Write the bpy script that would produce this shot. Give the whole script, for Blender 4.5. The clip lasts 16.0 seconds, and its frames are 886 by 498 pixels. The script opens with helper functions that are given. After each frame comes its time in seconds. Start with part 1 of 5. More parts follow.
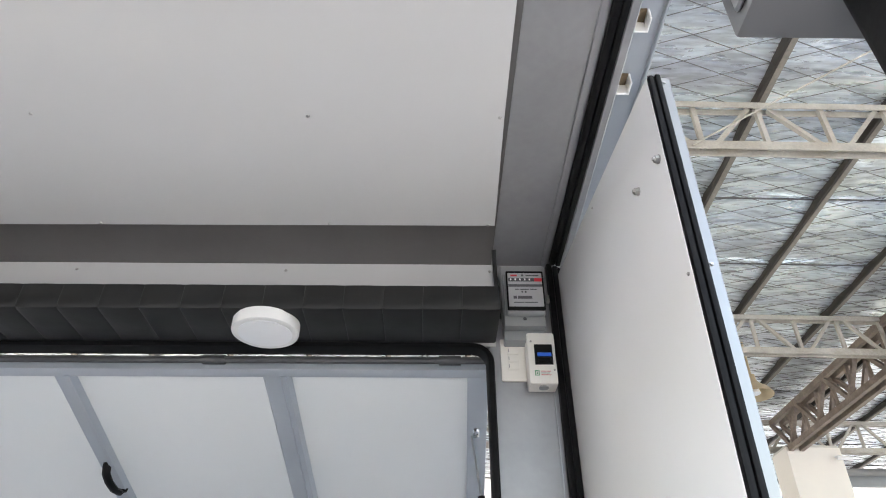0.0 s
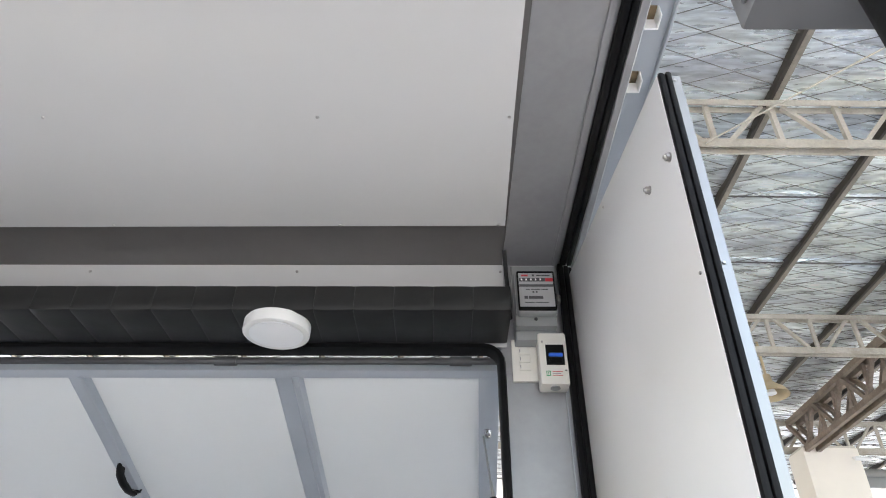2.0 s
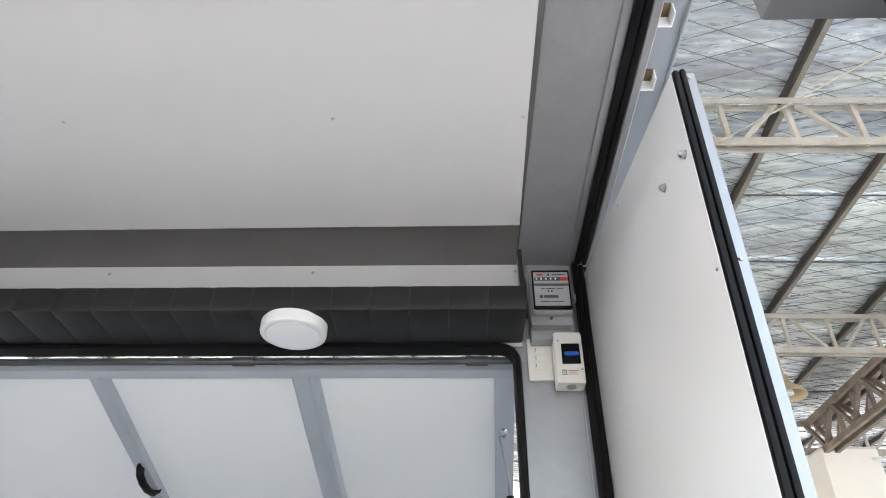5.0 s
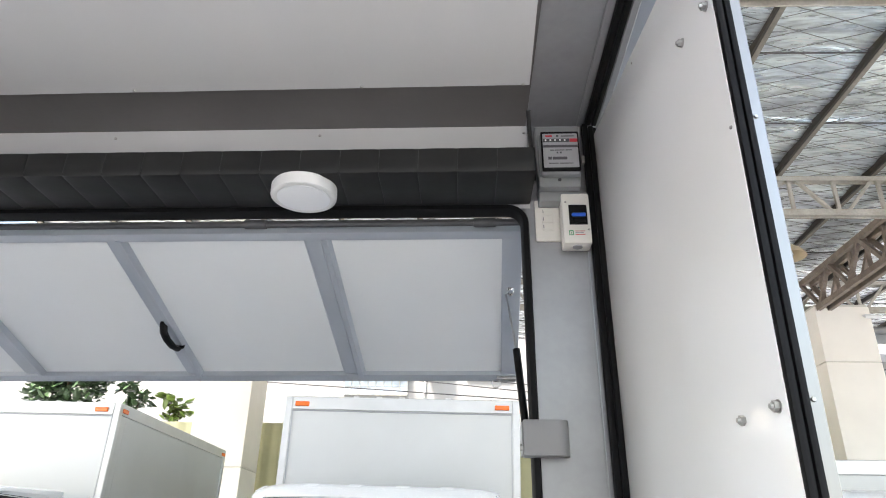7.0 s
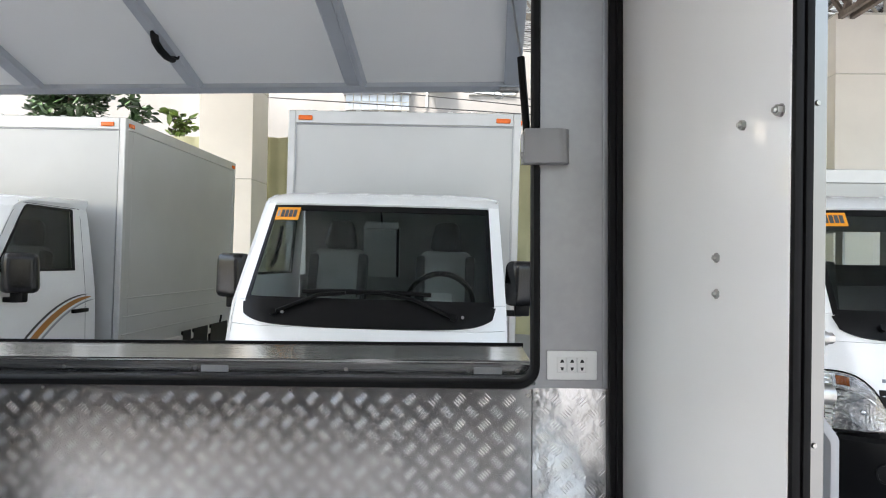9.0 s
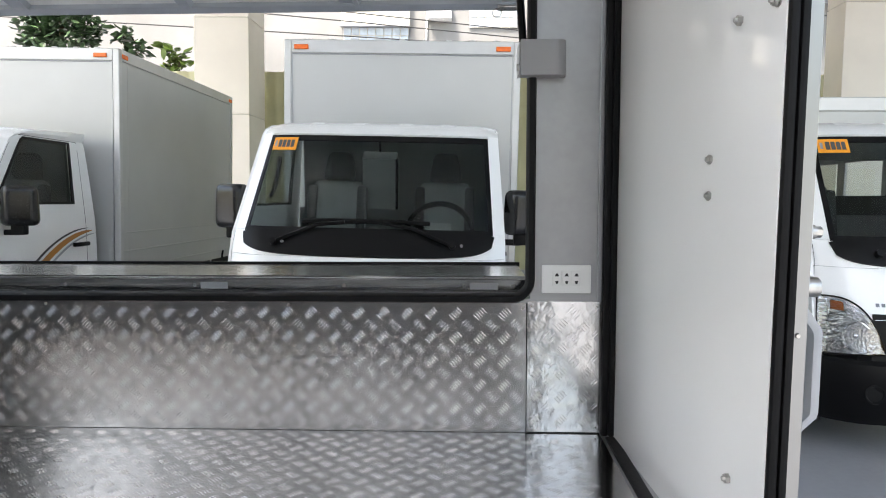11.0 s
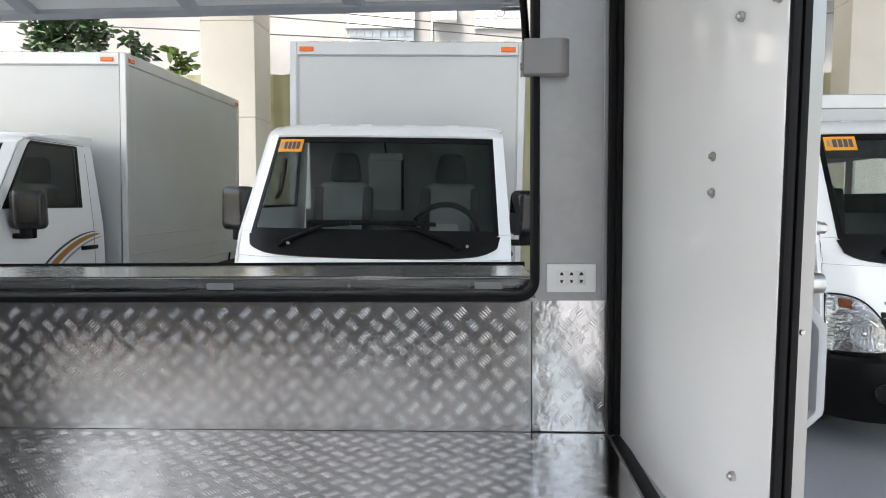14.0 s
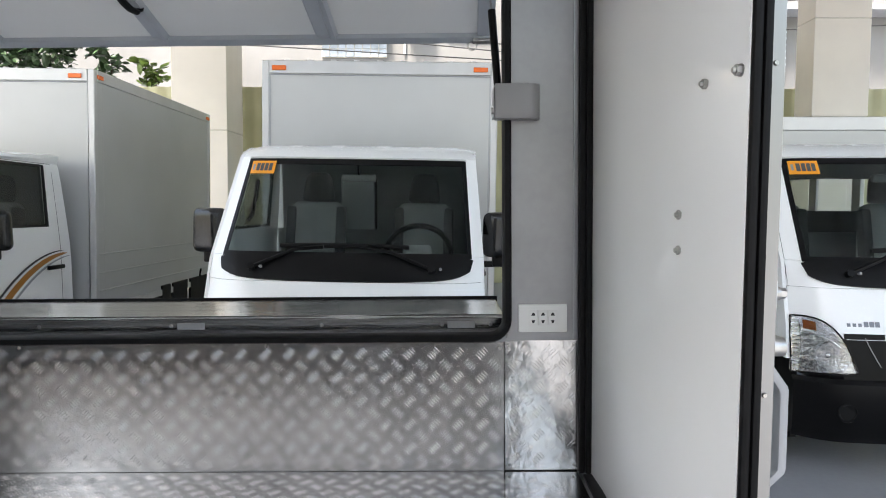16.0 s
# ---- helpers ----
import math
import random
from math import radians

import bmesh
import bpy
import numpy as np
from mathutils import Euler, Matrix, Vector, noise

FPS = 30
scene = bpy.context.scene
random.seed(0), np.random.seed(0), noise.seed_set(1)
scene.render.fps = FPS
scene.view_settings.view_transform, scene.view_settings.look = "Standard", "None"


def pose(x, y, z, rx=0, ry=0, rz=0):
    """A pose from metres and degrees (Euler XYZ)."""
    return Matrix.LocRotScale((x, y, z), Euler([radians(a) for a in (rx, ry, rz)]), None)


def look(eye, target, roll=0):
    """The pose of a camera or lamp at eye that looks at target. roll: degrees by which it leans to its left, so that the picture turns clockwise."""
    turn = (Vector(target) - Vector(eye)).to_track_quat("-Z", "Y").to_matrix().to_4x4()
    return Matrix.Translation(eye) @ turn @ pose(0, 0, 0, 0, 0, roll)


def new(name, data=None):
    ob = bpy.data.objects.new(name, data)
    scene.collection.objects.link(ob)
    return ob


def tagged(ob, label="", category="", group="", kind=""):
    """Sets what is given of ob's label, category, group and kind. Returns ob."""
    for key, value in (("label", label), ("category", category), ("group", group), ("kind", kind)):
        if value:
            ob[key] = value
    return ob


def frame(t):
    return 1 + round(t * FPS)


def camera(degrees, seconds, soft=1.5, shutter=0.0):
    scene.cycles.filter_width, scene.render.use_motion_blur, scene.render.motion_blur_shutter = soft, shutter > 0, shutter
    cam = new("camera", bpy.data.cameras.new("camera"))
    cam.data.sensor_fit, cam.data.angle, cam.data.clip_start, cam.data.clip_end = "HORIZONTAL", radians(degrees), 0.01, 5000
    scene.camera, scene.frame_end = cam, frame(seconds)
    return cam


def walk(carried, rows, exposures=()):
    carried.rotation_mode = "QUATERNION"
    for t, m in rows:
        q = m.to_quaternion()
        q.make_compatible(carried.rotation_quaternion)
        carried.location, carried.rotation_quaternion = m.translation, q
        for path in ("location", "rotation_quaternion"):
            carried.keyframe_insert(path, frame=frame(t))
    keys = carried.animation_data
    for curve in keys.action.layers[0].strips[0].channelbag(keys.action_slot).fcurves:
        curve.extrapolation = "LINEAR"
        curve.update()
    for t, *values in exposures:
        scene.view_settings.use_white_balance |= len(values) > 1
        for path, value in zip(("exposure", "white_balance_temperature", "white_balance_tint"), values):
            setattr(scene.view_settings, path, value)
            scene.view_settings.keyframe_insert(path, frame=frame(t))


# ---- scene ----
cam = camera(66.2, 16.0, 1.0)
PATH = [
    (0, (0.094, 0.132, 1.406), (0.1, 1.76, 2.568), 0.9),
    (0.5, (0.097, 0.132, 1.406), (0.092, 1.759, 2.569), 1.0),
    (1, (0.095, 0.132, 1.408), (0.084, 1.761, 2.569), 1.1),
    (1.5, (0.097, 0.131, 1.408), (0.078, 1.758, 2.57), 1.1),
    (2, (0.099, 0.136, 1.408), (0.069, 1.763, 2.571), 1.3),
    (2.5, (0.094, 0.136, 1.404), (0.066, 1.761, 2.569), 1.2),
    (3, (0.098, 0.129, 1.405), (0.054, 1.753, 2.571), 1.4),
    (3.5, (0.096, 0.13, 1.402), (0.049, 1.755, 2.567), 1.5),
    (6, (0.09, 0.134, 1.396), (0.01, 1.756, 2.565), 1.6),
    (6.5, (0.085, 0.131, 1.391), (0.006, 1.804, 2.485), 1.4),
    (7, (0.083, 0.13, 1.388), (0.004, 1.95, 2.214), 1.3),
    (7.5, (0.082, 0.137, 1.382), (0.002, 2.065, 1.909), 1.3),
    (8, (0.082, 0.135, 1.377), (0.008, 2.121, 1.598), 1.3),
    (8.5, (0.081, 0.138, 1.376), (0.0, 2.126, 1.571), 1.2),
    (9, (0.081, 0.135, 1.376), (0.006, 2.133, 1.401), 1.0),
    (9.5, (0.083, 0.14, 1.377), (0.004, 2.133, 1.227), 0.8),
    (10, (0.092, 0.129, 1.336), (0.015, 2.121, 1.182), 0.8),
    (12.5, (0.099, 0.133, 1.315), (0.017, 2.126, 1.164), 0.5),
    (13, (0.107, 0.135, 1.318), (0.02, 2.128, 1.168), 0.4),
    (13.5, (0.106, 0.131, 1.319), (0.014, 2.124, 1.169), 0.3),
    (14, (0.101, 0.128, 1.316), (0.005, 2.12, 1.166), 0.3),
    (14.5, (0.103, 0.123, 1.32), (0.007, 2.115, 1.171), 0.3),
    (15, (0.102, 0.113, 1.319), (0.043, 2.107, 1.176), 0.3),
    (15.5, (0.098, 0.107, 1.334), (0.058, 2.102, 1.195), 0.3),
    (16, (0.103, 0.122, 1.394), (0.084, 2.118, 1.27), 0.3),
]
EXPOSURES = [(0, 2.44, 6690, 11), (3.5, 2.46, 6690, 11), (6, 2.60, 6690, 11), (7, 2.40, 6720, 11.5), (8, 2.01, 6720, 11.5), (9, 1.93, 6720, 11.5), (10, 1.92, 6720, 11.5), (14.5, 1.90, 6720, 11.5), (16, 1.80, 6720, 11.5)]
walk(cam, [(t, look(eye, target, roll)) for t, eye, target, roll in PATH], EXPOSURES)

# ---- world and sun ----
world = bpy.data.worlds.new("overcast_sky")
scene.world = world
world.use_nodes = True
wn = world.node_tree
sky = wn.nodes.new("ShaderNodeTexSky")
sky.sky_type, sky.sun_disc = "NISHITA", False
sky.sun_elevation, sky.sun_rotation = radians(62), radians(215)
sky.dust_density, sky.air_density = 4.0, 1.6
wn.nodes["Background"].inputs["Strength"].default_value = 0.15
wn.links.new(sky.outputs["Color"], wn.nodes["Background"].inputs["Color"])
sun_data = bpy.data.lights.new("sun", "SUN")
sun_data.energy, sun_data.angle, sun_data.color = 4.0, radians(14), (1.0, 0.96, 0.9)
sun = new("sun", sun_data)
sun.matrix_world = look((-9.2, -13.0, 30), (0, 0, 0))


# ---- materials ----
def mat(name, color, rough=0.5, metal=0.0, vary=0.08, scale=6.0, bump=0.0, bump_scale=120.0, coat=0.0, stretch=(1, 1, 1), rough_vary=0.08, dirt=None, random_island=0.0, spec=0.5, bump_size=0.002, ramp_at=(0.3, 0.68), fine_stain=0.0, bump_detail=3.0):
    """A surface with grain and larger stains, driven by object coordinates."""
    m = bpy.data.materials.new(name)
    m.use_nodes = True
    nt = m.node_tree
    b = nt.nodes["Principled BSDF"]
    b.inputs["Metallic"].default_value = metal
    b.inputs["Coat Weight"].default_value = coat
    b.inputs["Specular IOR Level"].default_value = spec
    b.inputs["Coat Roughness"].default_value = 0.05
    co = nt.nodes.new("ShaderNodeTexCoord")
    mp = nt.nodes.new("ShaderNodeMapping")
    mp.inputs["Scale"].default_value = stretch
    nt.links.new(co.outputs["Object"], mp.inputs["Vector"])
    big = nt.nodes.new("ShaderNodeTexNoise")
    big.inputs["Scale"].default_value, big.inputs["Detail"].default_value = scale, 6
    fine = nt.nodes.new("ShaderNodeTexNoise")
    fine.inputs["Scale"].default_value, fine.inputs["Detail"].default_value = bump_scale, bump_detail
    for n in (big, fine):
        nt.links.new(mp.outputs["Vector"], n.inputs["Vector"])
    ramp = nt.nodes.new("ShaderNodeValToRGB")
    lo = [max(0.0, c * (1 - vary)) for c in (dirt or color)]
    hi = [min(1.0, c * (1 + vary)) for c in color]
    ramp.color_ramp.elements[0].position, ramp.color_ramp.elements[1].position = ramp_at
    ramp.color_ramp.elements[0].color, ramp.color_ramp.elements[1].color = (*lo, 1), (*hi, 1)
    nt.links.new(big.outputs["Fac"], ramp.inputs["Fac"])
    out = ramp.outputs["Color"]
    if fine_stain:
        speck = nt.nodes.new("ShaderNodeTexNoise")
        speck.inputs["Scale"].default_value, speck.inputs["Detail"].default_value = scale * 9, 8
        nt.links.new(mp.outputs["Vector"], speck.inputs["Vector"])
        sm = nt.nodes.new("ShaderNodeMapRange")
        sm.inputs["From Min"].default_value, sm.inputs["From Max"].default_value = 0.35, 0.65
        sm.inputs["To Min"].default_value, sm.inputs["To Max"].default_value = 1 - fine_stain, 1 + fine_stain * 0.5
        nt.links.new(speck.outputs["Fac"], sm.inputs["Value"])
        hs = nt.nodes.new("ShaderNodeHueSaturation")
        nt.links.new(sm.outputs["Result"], hs.inputs["Value"])
        nt.links.new(out, hs.inputs["Color"])
        out = hs.outputs["Color"]
    if random_island:
        info = nt.nodes.new("ShaderNodeNewGeometry")
        hsv = nt.nodes.new("ShaderNodeHueSaturation")
        mr = nt.nodes.new("ShaderNodeMapRange")
        mr.inputs["To Min"].default_value, mr.inputs["To Max"].default_value = 1 - random_island, 1 + random_island
        nt.links.new(info.outputs["Random Per Island"], mr.inputs["Value"])
        nt.links.new(mr.outputs["Result"], hsv.inputs["Value"])
        nt.links.new(out, hsv.inputs["Color"])
        out = hsv.outputs["Color"]
    nt.links.new(out, b.inputs["Base Color"])
    rr = nt.nodes.new("ShaderNodeMapRange")
    rr.inputs["To Min"].default_value, rr.inputs["To Max"].default_value = max(0.02, rough - rough_vary), min(1.0, rough + rough_vary)
    nt.links.new(fine.outputs["Fac"], rr.inputs["Value"])
    nt.links.new(rr.outputs["Result"], b.inputs["Roughness"])
    if bump:
        bp = nt.nodes.new("ShaderNodeBump")
        bp.inputs["Strength"].default_value, bp.inputs["Distance"].default_value = min(1.0, bump), bump_size
        nt.links.new(fine.outputs["Fac"], bp.inputs["Height"])
        nt.links.new(bp.outputs["Normal"], b.inputs["Normal"])
    return m


def glass(name, color, rough=0.0, ior=1.45):
    m = bpy.data.materials.new(name)
    m.use_nodes = True
    nt = m.node_tree
    b = nt.nodes["Principled BSDF"]
    b.inputs["Base Color"].default_value = (*color, 1)
    b.inputs["Roughness"].default_value = rough
    b.inputs["Transmission Weight"].default_value = 1.0
    b.inputs["IOR"].default_value = ior
    return m


# white set well below the door's, with the ceiling's shade in the colour
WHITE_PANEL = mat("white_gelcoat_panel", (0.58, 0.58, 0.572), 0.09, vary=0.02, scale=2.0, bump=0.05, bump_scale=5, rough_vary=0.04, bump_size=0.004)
DOOR_PANEL = mat("white_door_skin", (0.905, 0.905, 0.897), 0.06, vary=0.02, scale=2.0, bump=0.06, bump_scale=4, rough_vary=0.03, bump_size=0.004)
GREY_SHEET = mat("grey_metal_sheet", (0.345, 0.347, 0.354), 0.36, metal=0.5, fine_stain=0.03, vary=0.08, scale=5, bump=0.04, bump_scale=60)
BARE_STEEL = mat("bare_brownish_steel", (0.20, 0.15, 0.09), 0.6, metal=0.3, vary=0.3, scale=40)
STEEL_BLUE = mat("blue_grey_painted_steel", (0.42, 0.452, 0.487), 0.38, metal=0.2, vary=0.05, scale=5, bump=0.05, bump_scale=40)
AWNING_SKIN = mat("awning_white_skin", (0.79, 0.808, 0.798), 0.06, vary=0.02, scale=2, bump=0.25, bump_scale=5, rough_vary=0.03, bump_size=0.006)
ALUMINIUM = mat("bright_aluminium", (0.42, 0.43, 0.44), 0.36, metal=1.0, vary=0.04, scale=8, bump=0.03, bump_scale=90, stretch=(1, 1, 0.1))
EDGE_ALU = mat("satin_edge_aluminium", (0.30, 0.297, 0.29), 0.36, metal=1.0, vary=0.08, scale=8, bump=0.05, bump_scale=60, stretch=(1, 1, 0.1))
TREAD_ALU = mat("tread_plate_aluminium", (0.47, 0.463, 0.455), 0.12, metal=1.0, fine_stain=0.04, vary=0.12, scale=4, bump=0.3, bump_scale=16, bump_size=0.003, rough_vary=0.04, bump_detail=0.6)
# bars are brighter metal than their sheets, so glints sit in the colour
TREAD_BAR = mat("glint_bright_aluminium", (0.64, 0.632, 0.62), 0.18, metal=1.0, vary=0.12, scale=9, rough_vary=0.04)
WARPED_ALU = mat("warped_tread_aluminium", (0.54, 0.532, 0.52), 0.18, metal=1.0, vary=0.15, scale=6, bump=0.65, bump_scale=18, bump_size=0.0035)
# still brighter copy for the floor bars, which glint most
FLOOR_BAR = mat("glint_floor_aluminium", (0.78, 0.77, 0.755), 0.13, metal=1.0, vary=0.12, scale=9, rough_vary=0.04)
KICK_ALU = mat("lining_tread_aluminium", (0.56, 0.55, 0.535), 0.19, metal=1.0, fine_stain=0.04, vary=0.14, scale=4, bump=0.3, bump_scale=16, bump_size=0.003, rough_vary=0.04, bump_detail=0.6)
# darker, warmer copy of the grey sheet, holding shade and a brown reflection
CEILING_SHEET = mat("shaded_grey_sheet", (0.165, 0.158, 0.152), 0.36, metal=0.5, vary=0.06, scale=5, bump=0.04, bump_scale=60)
STAINLESS = mat("brushed_stainless", (0.74, 0.73, 0.71), 0.17, fine_stain=0.2, metal=1.0, vary=0.25, scale=9, bump=0.2, bump_scale=120, stretch=(0.06, 1, 1))
RUBBER = mat("black_rubber", (0.005, 0.005, 0.0054), 0.5, vary=0.2, scale=20, bump=0.05, bump_scale=200, spec=0.16)
VINYL = mat("charcoal_vinyl", (0.0138, 0.014, 0.0137), 0.42, vary=0.14, scale=8, bump=0.3, bump_scale=14, spec=0.3, bump_size=0.003)
SEAM = mat("grey_seam_welt", (0.028, 0.028, 0.029), 0.5)
BOLT = mat("zinc_bolt", (0.45, 0.44, 0.42), 0.32, metal=1.0, vary=0.2, scale=60)
IVORY = mat("ivory_plastic", (0.74, 0.72, 0.66), 0.35, vary=0.02, scale=4)
WHITE_PLASTIC = mat("white_plastic", (0.78, 0.78, 0.76), 0.35, vary=0.02, scale=4)
DARK_SLOT = mat("dark_socket_slot", (0.02, 0.02, 0.02), 0.6)
BLACK_PLASTIC = mat("black_plastic", (0.004, 0.004, 0.0044), 0.38, vary=0.15, scale=10, bump=0.12, bump_scale=300, spec=0.16)
GREY_PLASTIC = mat("grey_moulded_plastic", (0.30, 0.30, 0.30), 0.4, vary=0.04, scale=4)
METER_GREY = mat("meter_grey_plastic", (0.25, 0.26, 0.262), 0.4, vary=0.05)
# darker copy of the bracket plastic, standing for the near side's shade
SHADED_GREY = mat("shaded_grey_plastic", (0.14, 0.142, 0.147), 0.5, vary=0.06)
HINGE_GREY = mat("dark_grey_hinge_steel", (0.075, 0.077, 0.08), 0.45, metal=0.3, vary=0.2, scale=12)
METER_FACE = mat("meter_face", (0.35, 0.35, 0.36), 0.4, vary=0.03)
INK = mat("dark_ink", (0.07, 0.07, 0.075), 0.5)
RED_INK = mat("red_ink", (0.55, 0.03, 0.04), 0.5)
GREEN_INK = mat("green_ink", (0.05, 0.32, 0.12), 0.5)
BLUE_SWITCH = mat("blue_switch_lever", (0.02, 0.12, 0.62), 0.35)
DIFFUSER = mat("lamp_diffuser", (0.85, 0.86, 0.87), 0.45, vary=0.01)
PAINT = mat("white_car_paint", (0.90, 0.90, 0.893), 0.25, vary=0.01, scale=2, coat=0.7)
BOX_SKIN = mat("white_box_sheet", (0.53, 0.535, 0.53), 0.33, metal=0.15, vary=0.03, scale=2, bump=0.05, bump_scale=3)
BOX_TRIM = mat("box_edge_trim", (0.58, 0.58, 0.58), 0.38, metal=0.45, vary=0.04)
MARKER = mat("amber_reflector", (0.85, 0.16, 0.02), 0.22, vary=0.1, scale=60)
AMBER = mat("dim_amber_lens", (0.36, 0.10, 0.02), 0.2, vary=0.2, scale=60)
ORANGE_STICKER = mat("orange_sticker", (0.85, 0.33, 0.02), 0.45, vary=0.03)
SILVER = mat("headlamp_reflector", (0.42, 0.43, 0.445), 0.1, metal=1.0, vary=0.3, scale=45, bump=0.8, bump_scale=50, bump_size=0.006)
CHROME = mat("lamp_chrome", (0.8, 0.8, 0.81), 0.08, metal=1.0, vary=0.05, scale=40)
BADGE = mat("dark_chrome_badge", (0.16, 0.16, 0.17), 0.3, metal=0.6)
CAB_TRIM = mat("dark_cab_trim", (0.20, 0.21, 0.205), 0.7, vary=0.1)
PULL_GREY = mat("silver_grey_handle_paint", (0.36, 0.37, 0.385), 0.35, vary=0.05)
SEAT = mat("grey_seat_fabric", (0.29, 0.297, 0.295), 0.85, vary=0.15, bump=0.4, bump_scale=300)
SEAT_DARK = mat("dark_seat_fabric", (0.06, 0.061, 0.062), 0.85, vary=0.15, bump=0.4, bump_scale=300)
MIRROR_CASE = mat("glossy_black_plastic", (0.006, 0.006, 0.0064), 0.25, vary=0.1, scale=10, spec=0.5)
WINDSCREEN = glass("windscreen_glass", (0.66, 0.72, 0.70), ior=1.22)
SIDE_GLASS = glass("tinted_side_glass", (0.40, 0.45, 0.44), ior=1.3)
REAR_GLASS = glass("light_rear_glass", (0.75, 0.80, 0.78), ior=1.25)
LENS = glass("clear_lamp_lens", (0.97, 0.97, 0.97))
TYRE = mat("tyre_rubber", (0.02, 0.02, 0.02), 0.8, bump=0.3, bump_scale=80)
STRIPE_ORANGE = mat("orange_brown_decal", (0.42, 0.18, 0.03), 0.4)
STRIPE_GREY = mat("grey_decal", (0.30, 0.31, 0.33), 0.4)
STRIPE_BLACK = mat("black_decal", (0.03, 0.03, 0.035), 0.4)
CREAM = mat("cream_painted_concrete", (0.82, 0.77, 0.68), 0.75, vary=0.05, scale=1.2, bump=0.15, bump_scale=40)
TRUSS_PAINT = mat("beige_painted_steel", (0.43, 0.41, 0.355), 0.55, fine_stain=0.12, vary=0.12, scale=5, dirt=(0.40, 0.36, 0.29), bump=0.1, bump_scale=30)
# purlin colour split in two: web darkened for its shaded side, flange paler
PURLIN_PAINT = mat("shaded_brown_purlin", (0.030, 0.024, 0.018), 0.6, vary=0.15, scale=3)
FLANGE_PAINT = mat("lit_brown_purlin", (0.24, 0.215, 0.175), 0.6, fine_stain=0.2, vary=0.15, scale=3)
FOIL = mat("silver_foil_insulation", (0.885, 0.95, 1.0), 0.30, metal=0.6, vary=0.06, scale=1.1, dirt=(0.62, 0.65, 0.69), ramp_at=(0.36, 0.62), fine_stain=0.34, bump=0.8, bump_scale=9, stretch=(0.4, 2.4, 1), rough_vary=0.14, bump_size=0.016, bump_detail=6.0)
# girder paint darkened and browned to hold the shade under the roof
GIRDER_SHADED = mat("shaded_brown_girder_paint", (0.235, 0.19, 0.15), 0.65, fine_stain=0.15, vary=0.18, scale=3, dirt=(0.19, 0.14, 0.105), bump=0.1, bump_scale=30)
LAMP_SHADE = mat("yellowed_cream_enamel", (0.50, 0.40, 0.25), 0.4, vary=0.1, scale=8)
WIRE = mat("rusty_wire", (0.08, 0.075, 0.07), 0.6)
CONCRETE = mat("grey_painted_concrete_floor", (0.285, 0.292, 0.312), 0.45, vary=0.14, scale=0.8, bump=0.12, bump_scale=30, rough_vary=0.12)
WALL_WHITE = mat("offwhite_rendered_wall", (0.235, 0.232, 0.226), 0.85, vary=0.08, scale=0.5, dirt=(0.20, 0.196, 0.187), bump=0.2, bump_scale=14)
WALL_YARD = mat("grey_rendered_wall", (0.42, 0.41, 0.395), 0.9, vary=0.12, scale=0.6, bump=0.2, bump_scale=14)
FENCE = mat("olive_yellow_sheet", (0.42, 0.41, 0.25), 0.5, vary=0.12, scale=1.5)
BLOCK_GLASS = mat("glass_block", (0.45, 0.50, 0.55), 0.2, vary=0.2, scale=4, random_island=0.25)
BEIGE_BOARD = mat("beige_board", (0.58, 0.55, 0.47), 0.7, vary=0.05)
DARK_GLASS = mat("dark_window_glass", (0.08, 0.10, 0.12), 0.12, vary=0.3, scale=3)
LEAF = mat("dark_leaf", (0.045, 0.085, 0.035), 0.4, vary=0.3, scale=4, random_island=0.5)
LEAF_YOUNG = mat("young_leaf", (0.13, 0.20, 0.04), 0.4, vary=0.3, scale=4, random_island=0.4)
BARK = mat("bark", (0.12, 0.09, 0.065), 0.9, vary=0.3, bump=0.6, bump_scale=30)
CABLE = mat("black_cable", (0.02, 0.02, 0.02), 0.6)
CHASSIS = mat("dark_chassis_paint", (0.03, 0.03, 0.032), 0.6)


# ---- mesh helpers ----
ROOT = {}


def span(a, b, n):
    return [a + (b - a) * i / n for i in range(n + 1)]


def box(x0, x1, y0, y1, z0, z1, bev=0.0, bm=None, m=None, seg=1):
    t = bmesh.new()
    bmesh.ops.create_cube(t, size=1)
    t.transform(Matrix.LocRotScale(((x0 + x1) / 2, (y0 + y1) / 2, (z0 + z1) / 2), None, (abs(x1 - x0), abs(y1 - y0), abs(z1 - z0))))
    if bev:
        bmesh.ops.bevel(t, geom=t.edges[:], offset=bev, segments=seg, affect="EDGES", profile=0.6)
    return join(bm, t, m)


def join(bm, t, m=None):
    if m is not None:
        t.transform(m)
    if bm is None:
        return t
    me = bpy.data.meshes.new("tmp")
    t.to_mesh(me)
    bm.from_mesh(me)
    bpy.data.meshes.remove(me)
    t.free()
    return bm


def rod(p0, p1, r, seg=12, bm=None, r2=None):
    t = bmesh.new()
    p0, p1 = Vector(p0), Vector(p1)
    d = p1 - p0
    bmesh.ops.create_cone(t, cap_ends=True, segments=seg, radius1=r, radius2=r if r2 is None else r2, depth=d.length)
    t.transform(Matrix.Translation((p0 + p1) / 2) @ d.to_track_quat("Z", "Y").to_matrix().to_4x4())
    return join(bm, t)


def beam(p0, p1, w, h, bm=None):
    """A rectangular bar from p0 to p1."""
    t = bmesh.new()
    p0, p1 = Vector(p0), Vector(p1)
    d = p1 - p0
    bmesh.ops.create_cube(t, size=1)
    t.transform(Matrix.Translation((p0 + p1) / 2) @ d.to_track_quat("Y", "Z").to_matrix().to_4x4() @ Matrix.Diagonal((w, d.length, h, 1)))
    return join(bm, t)


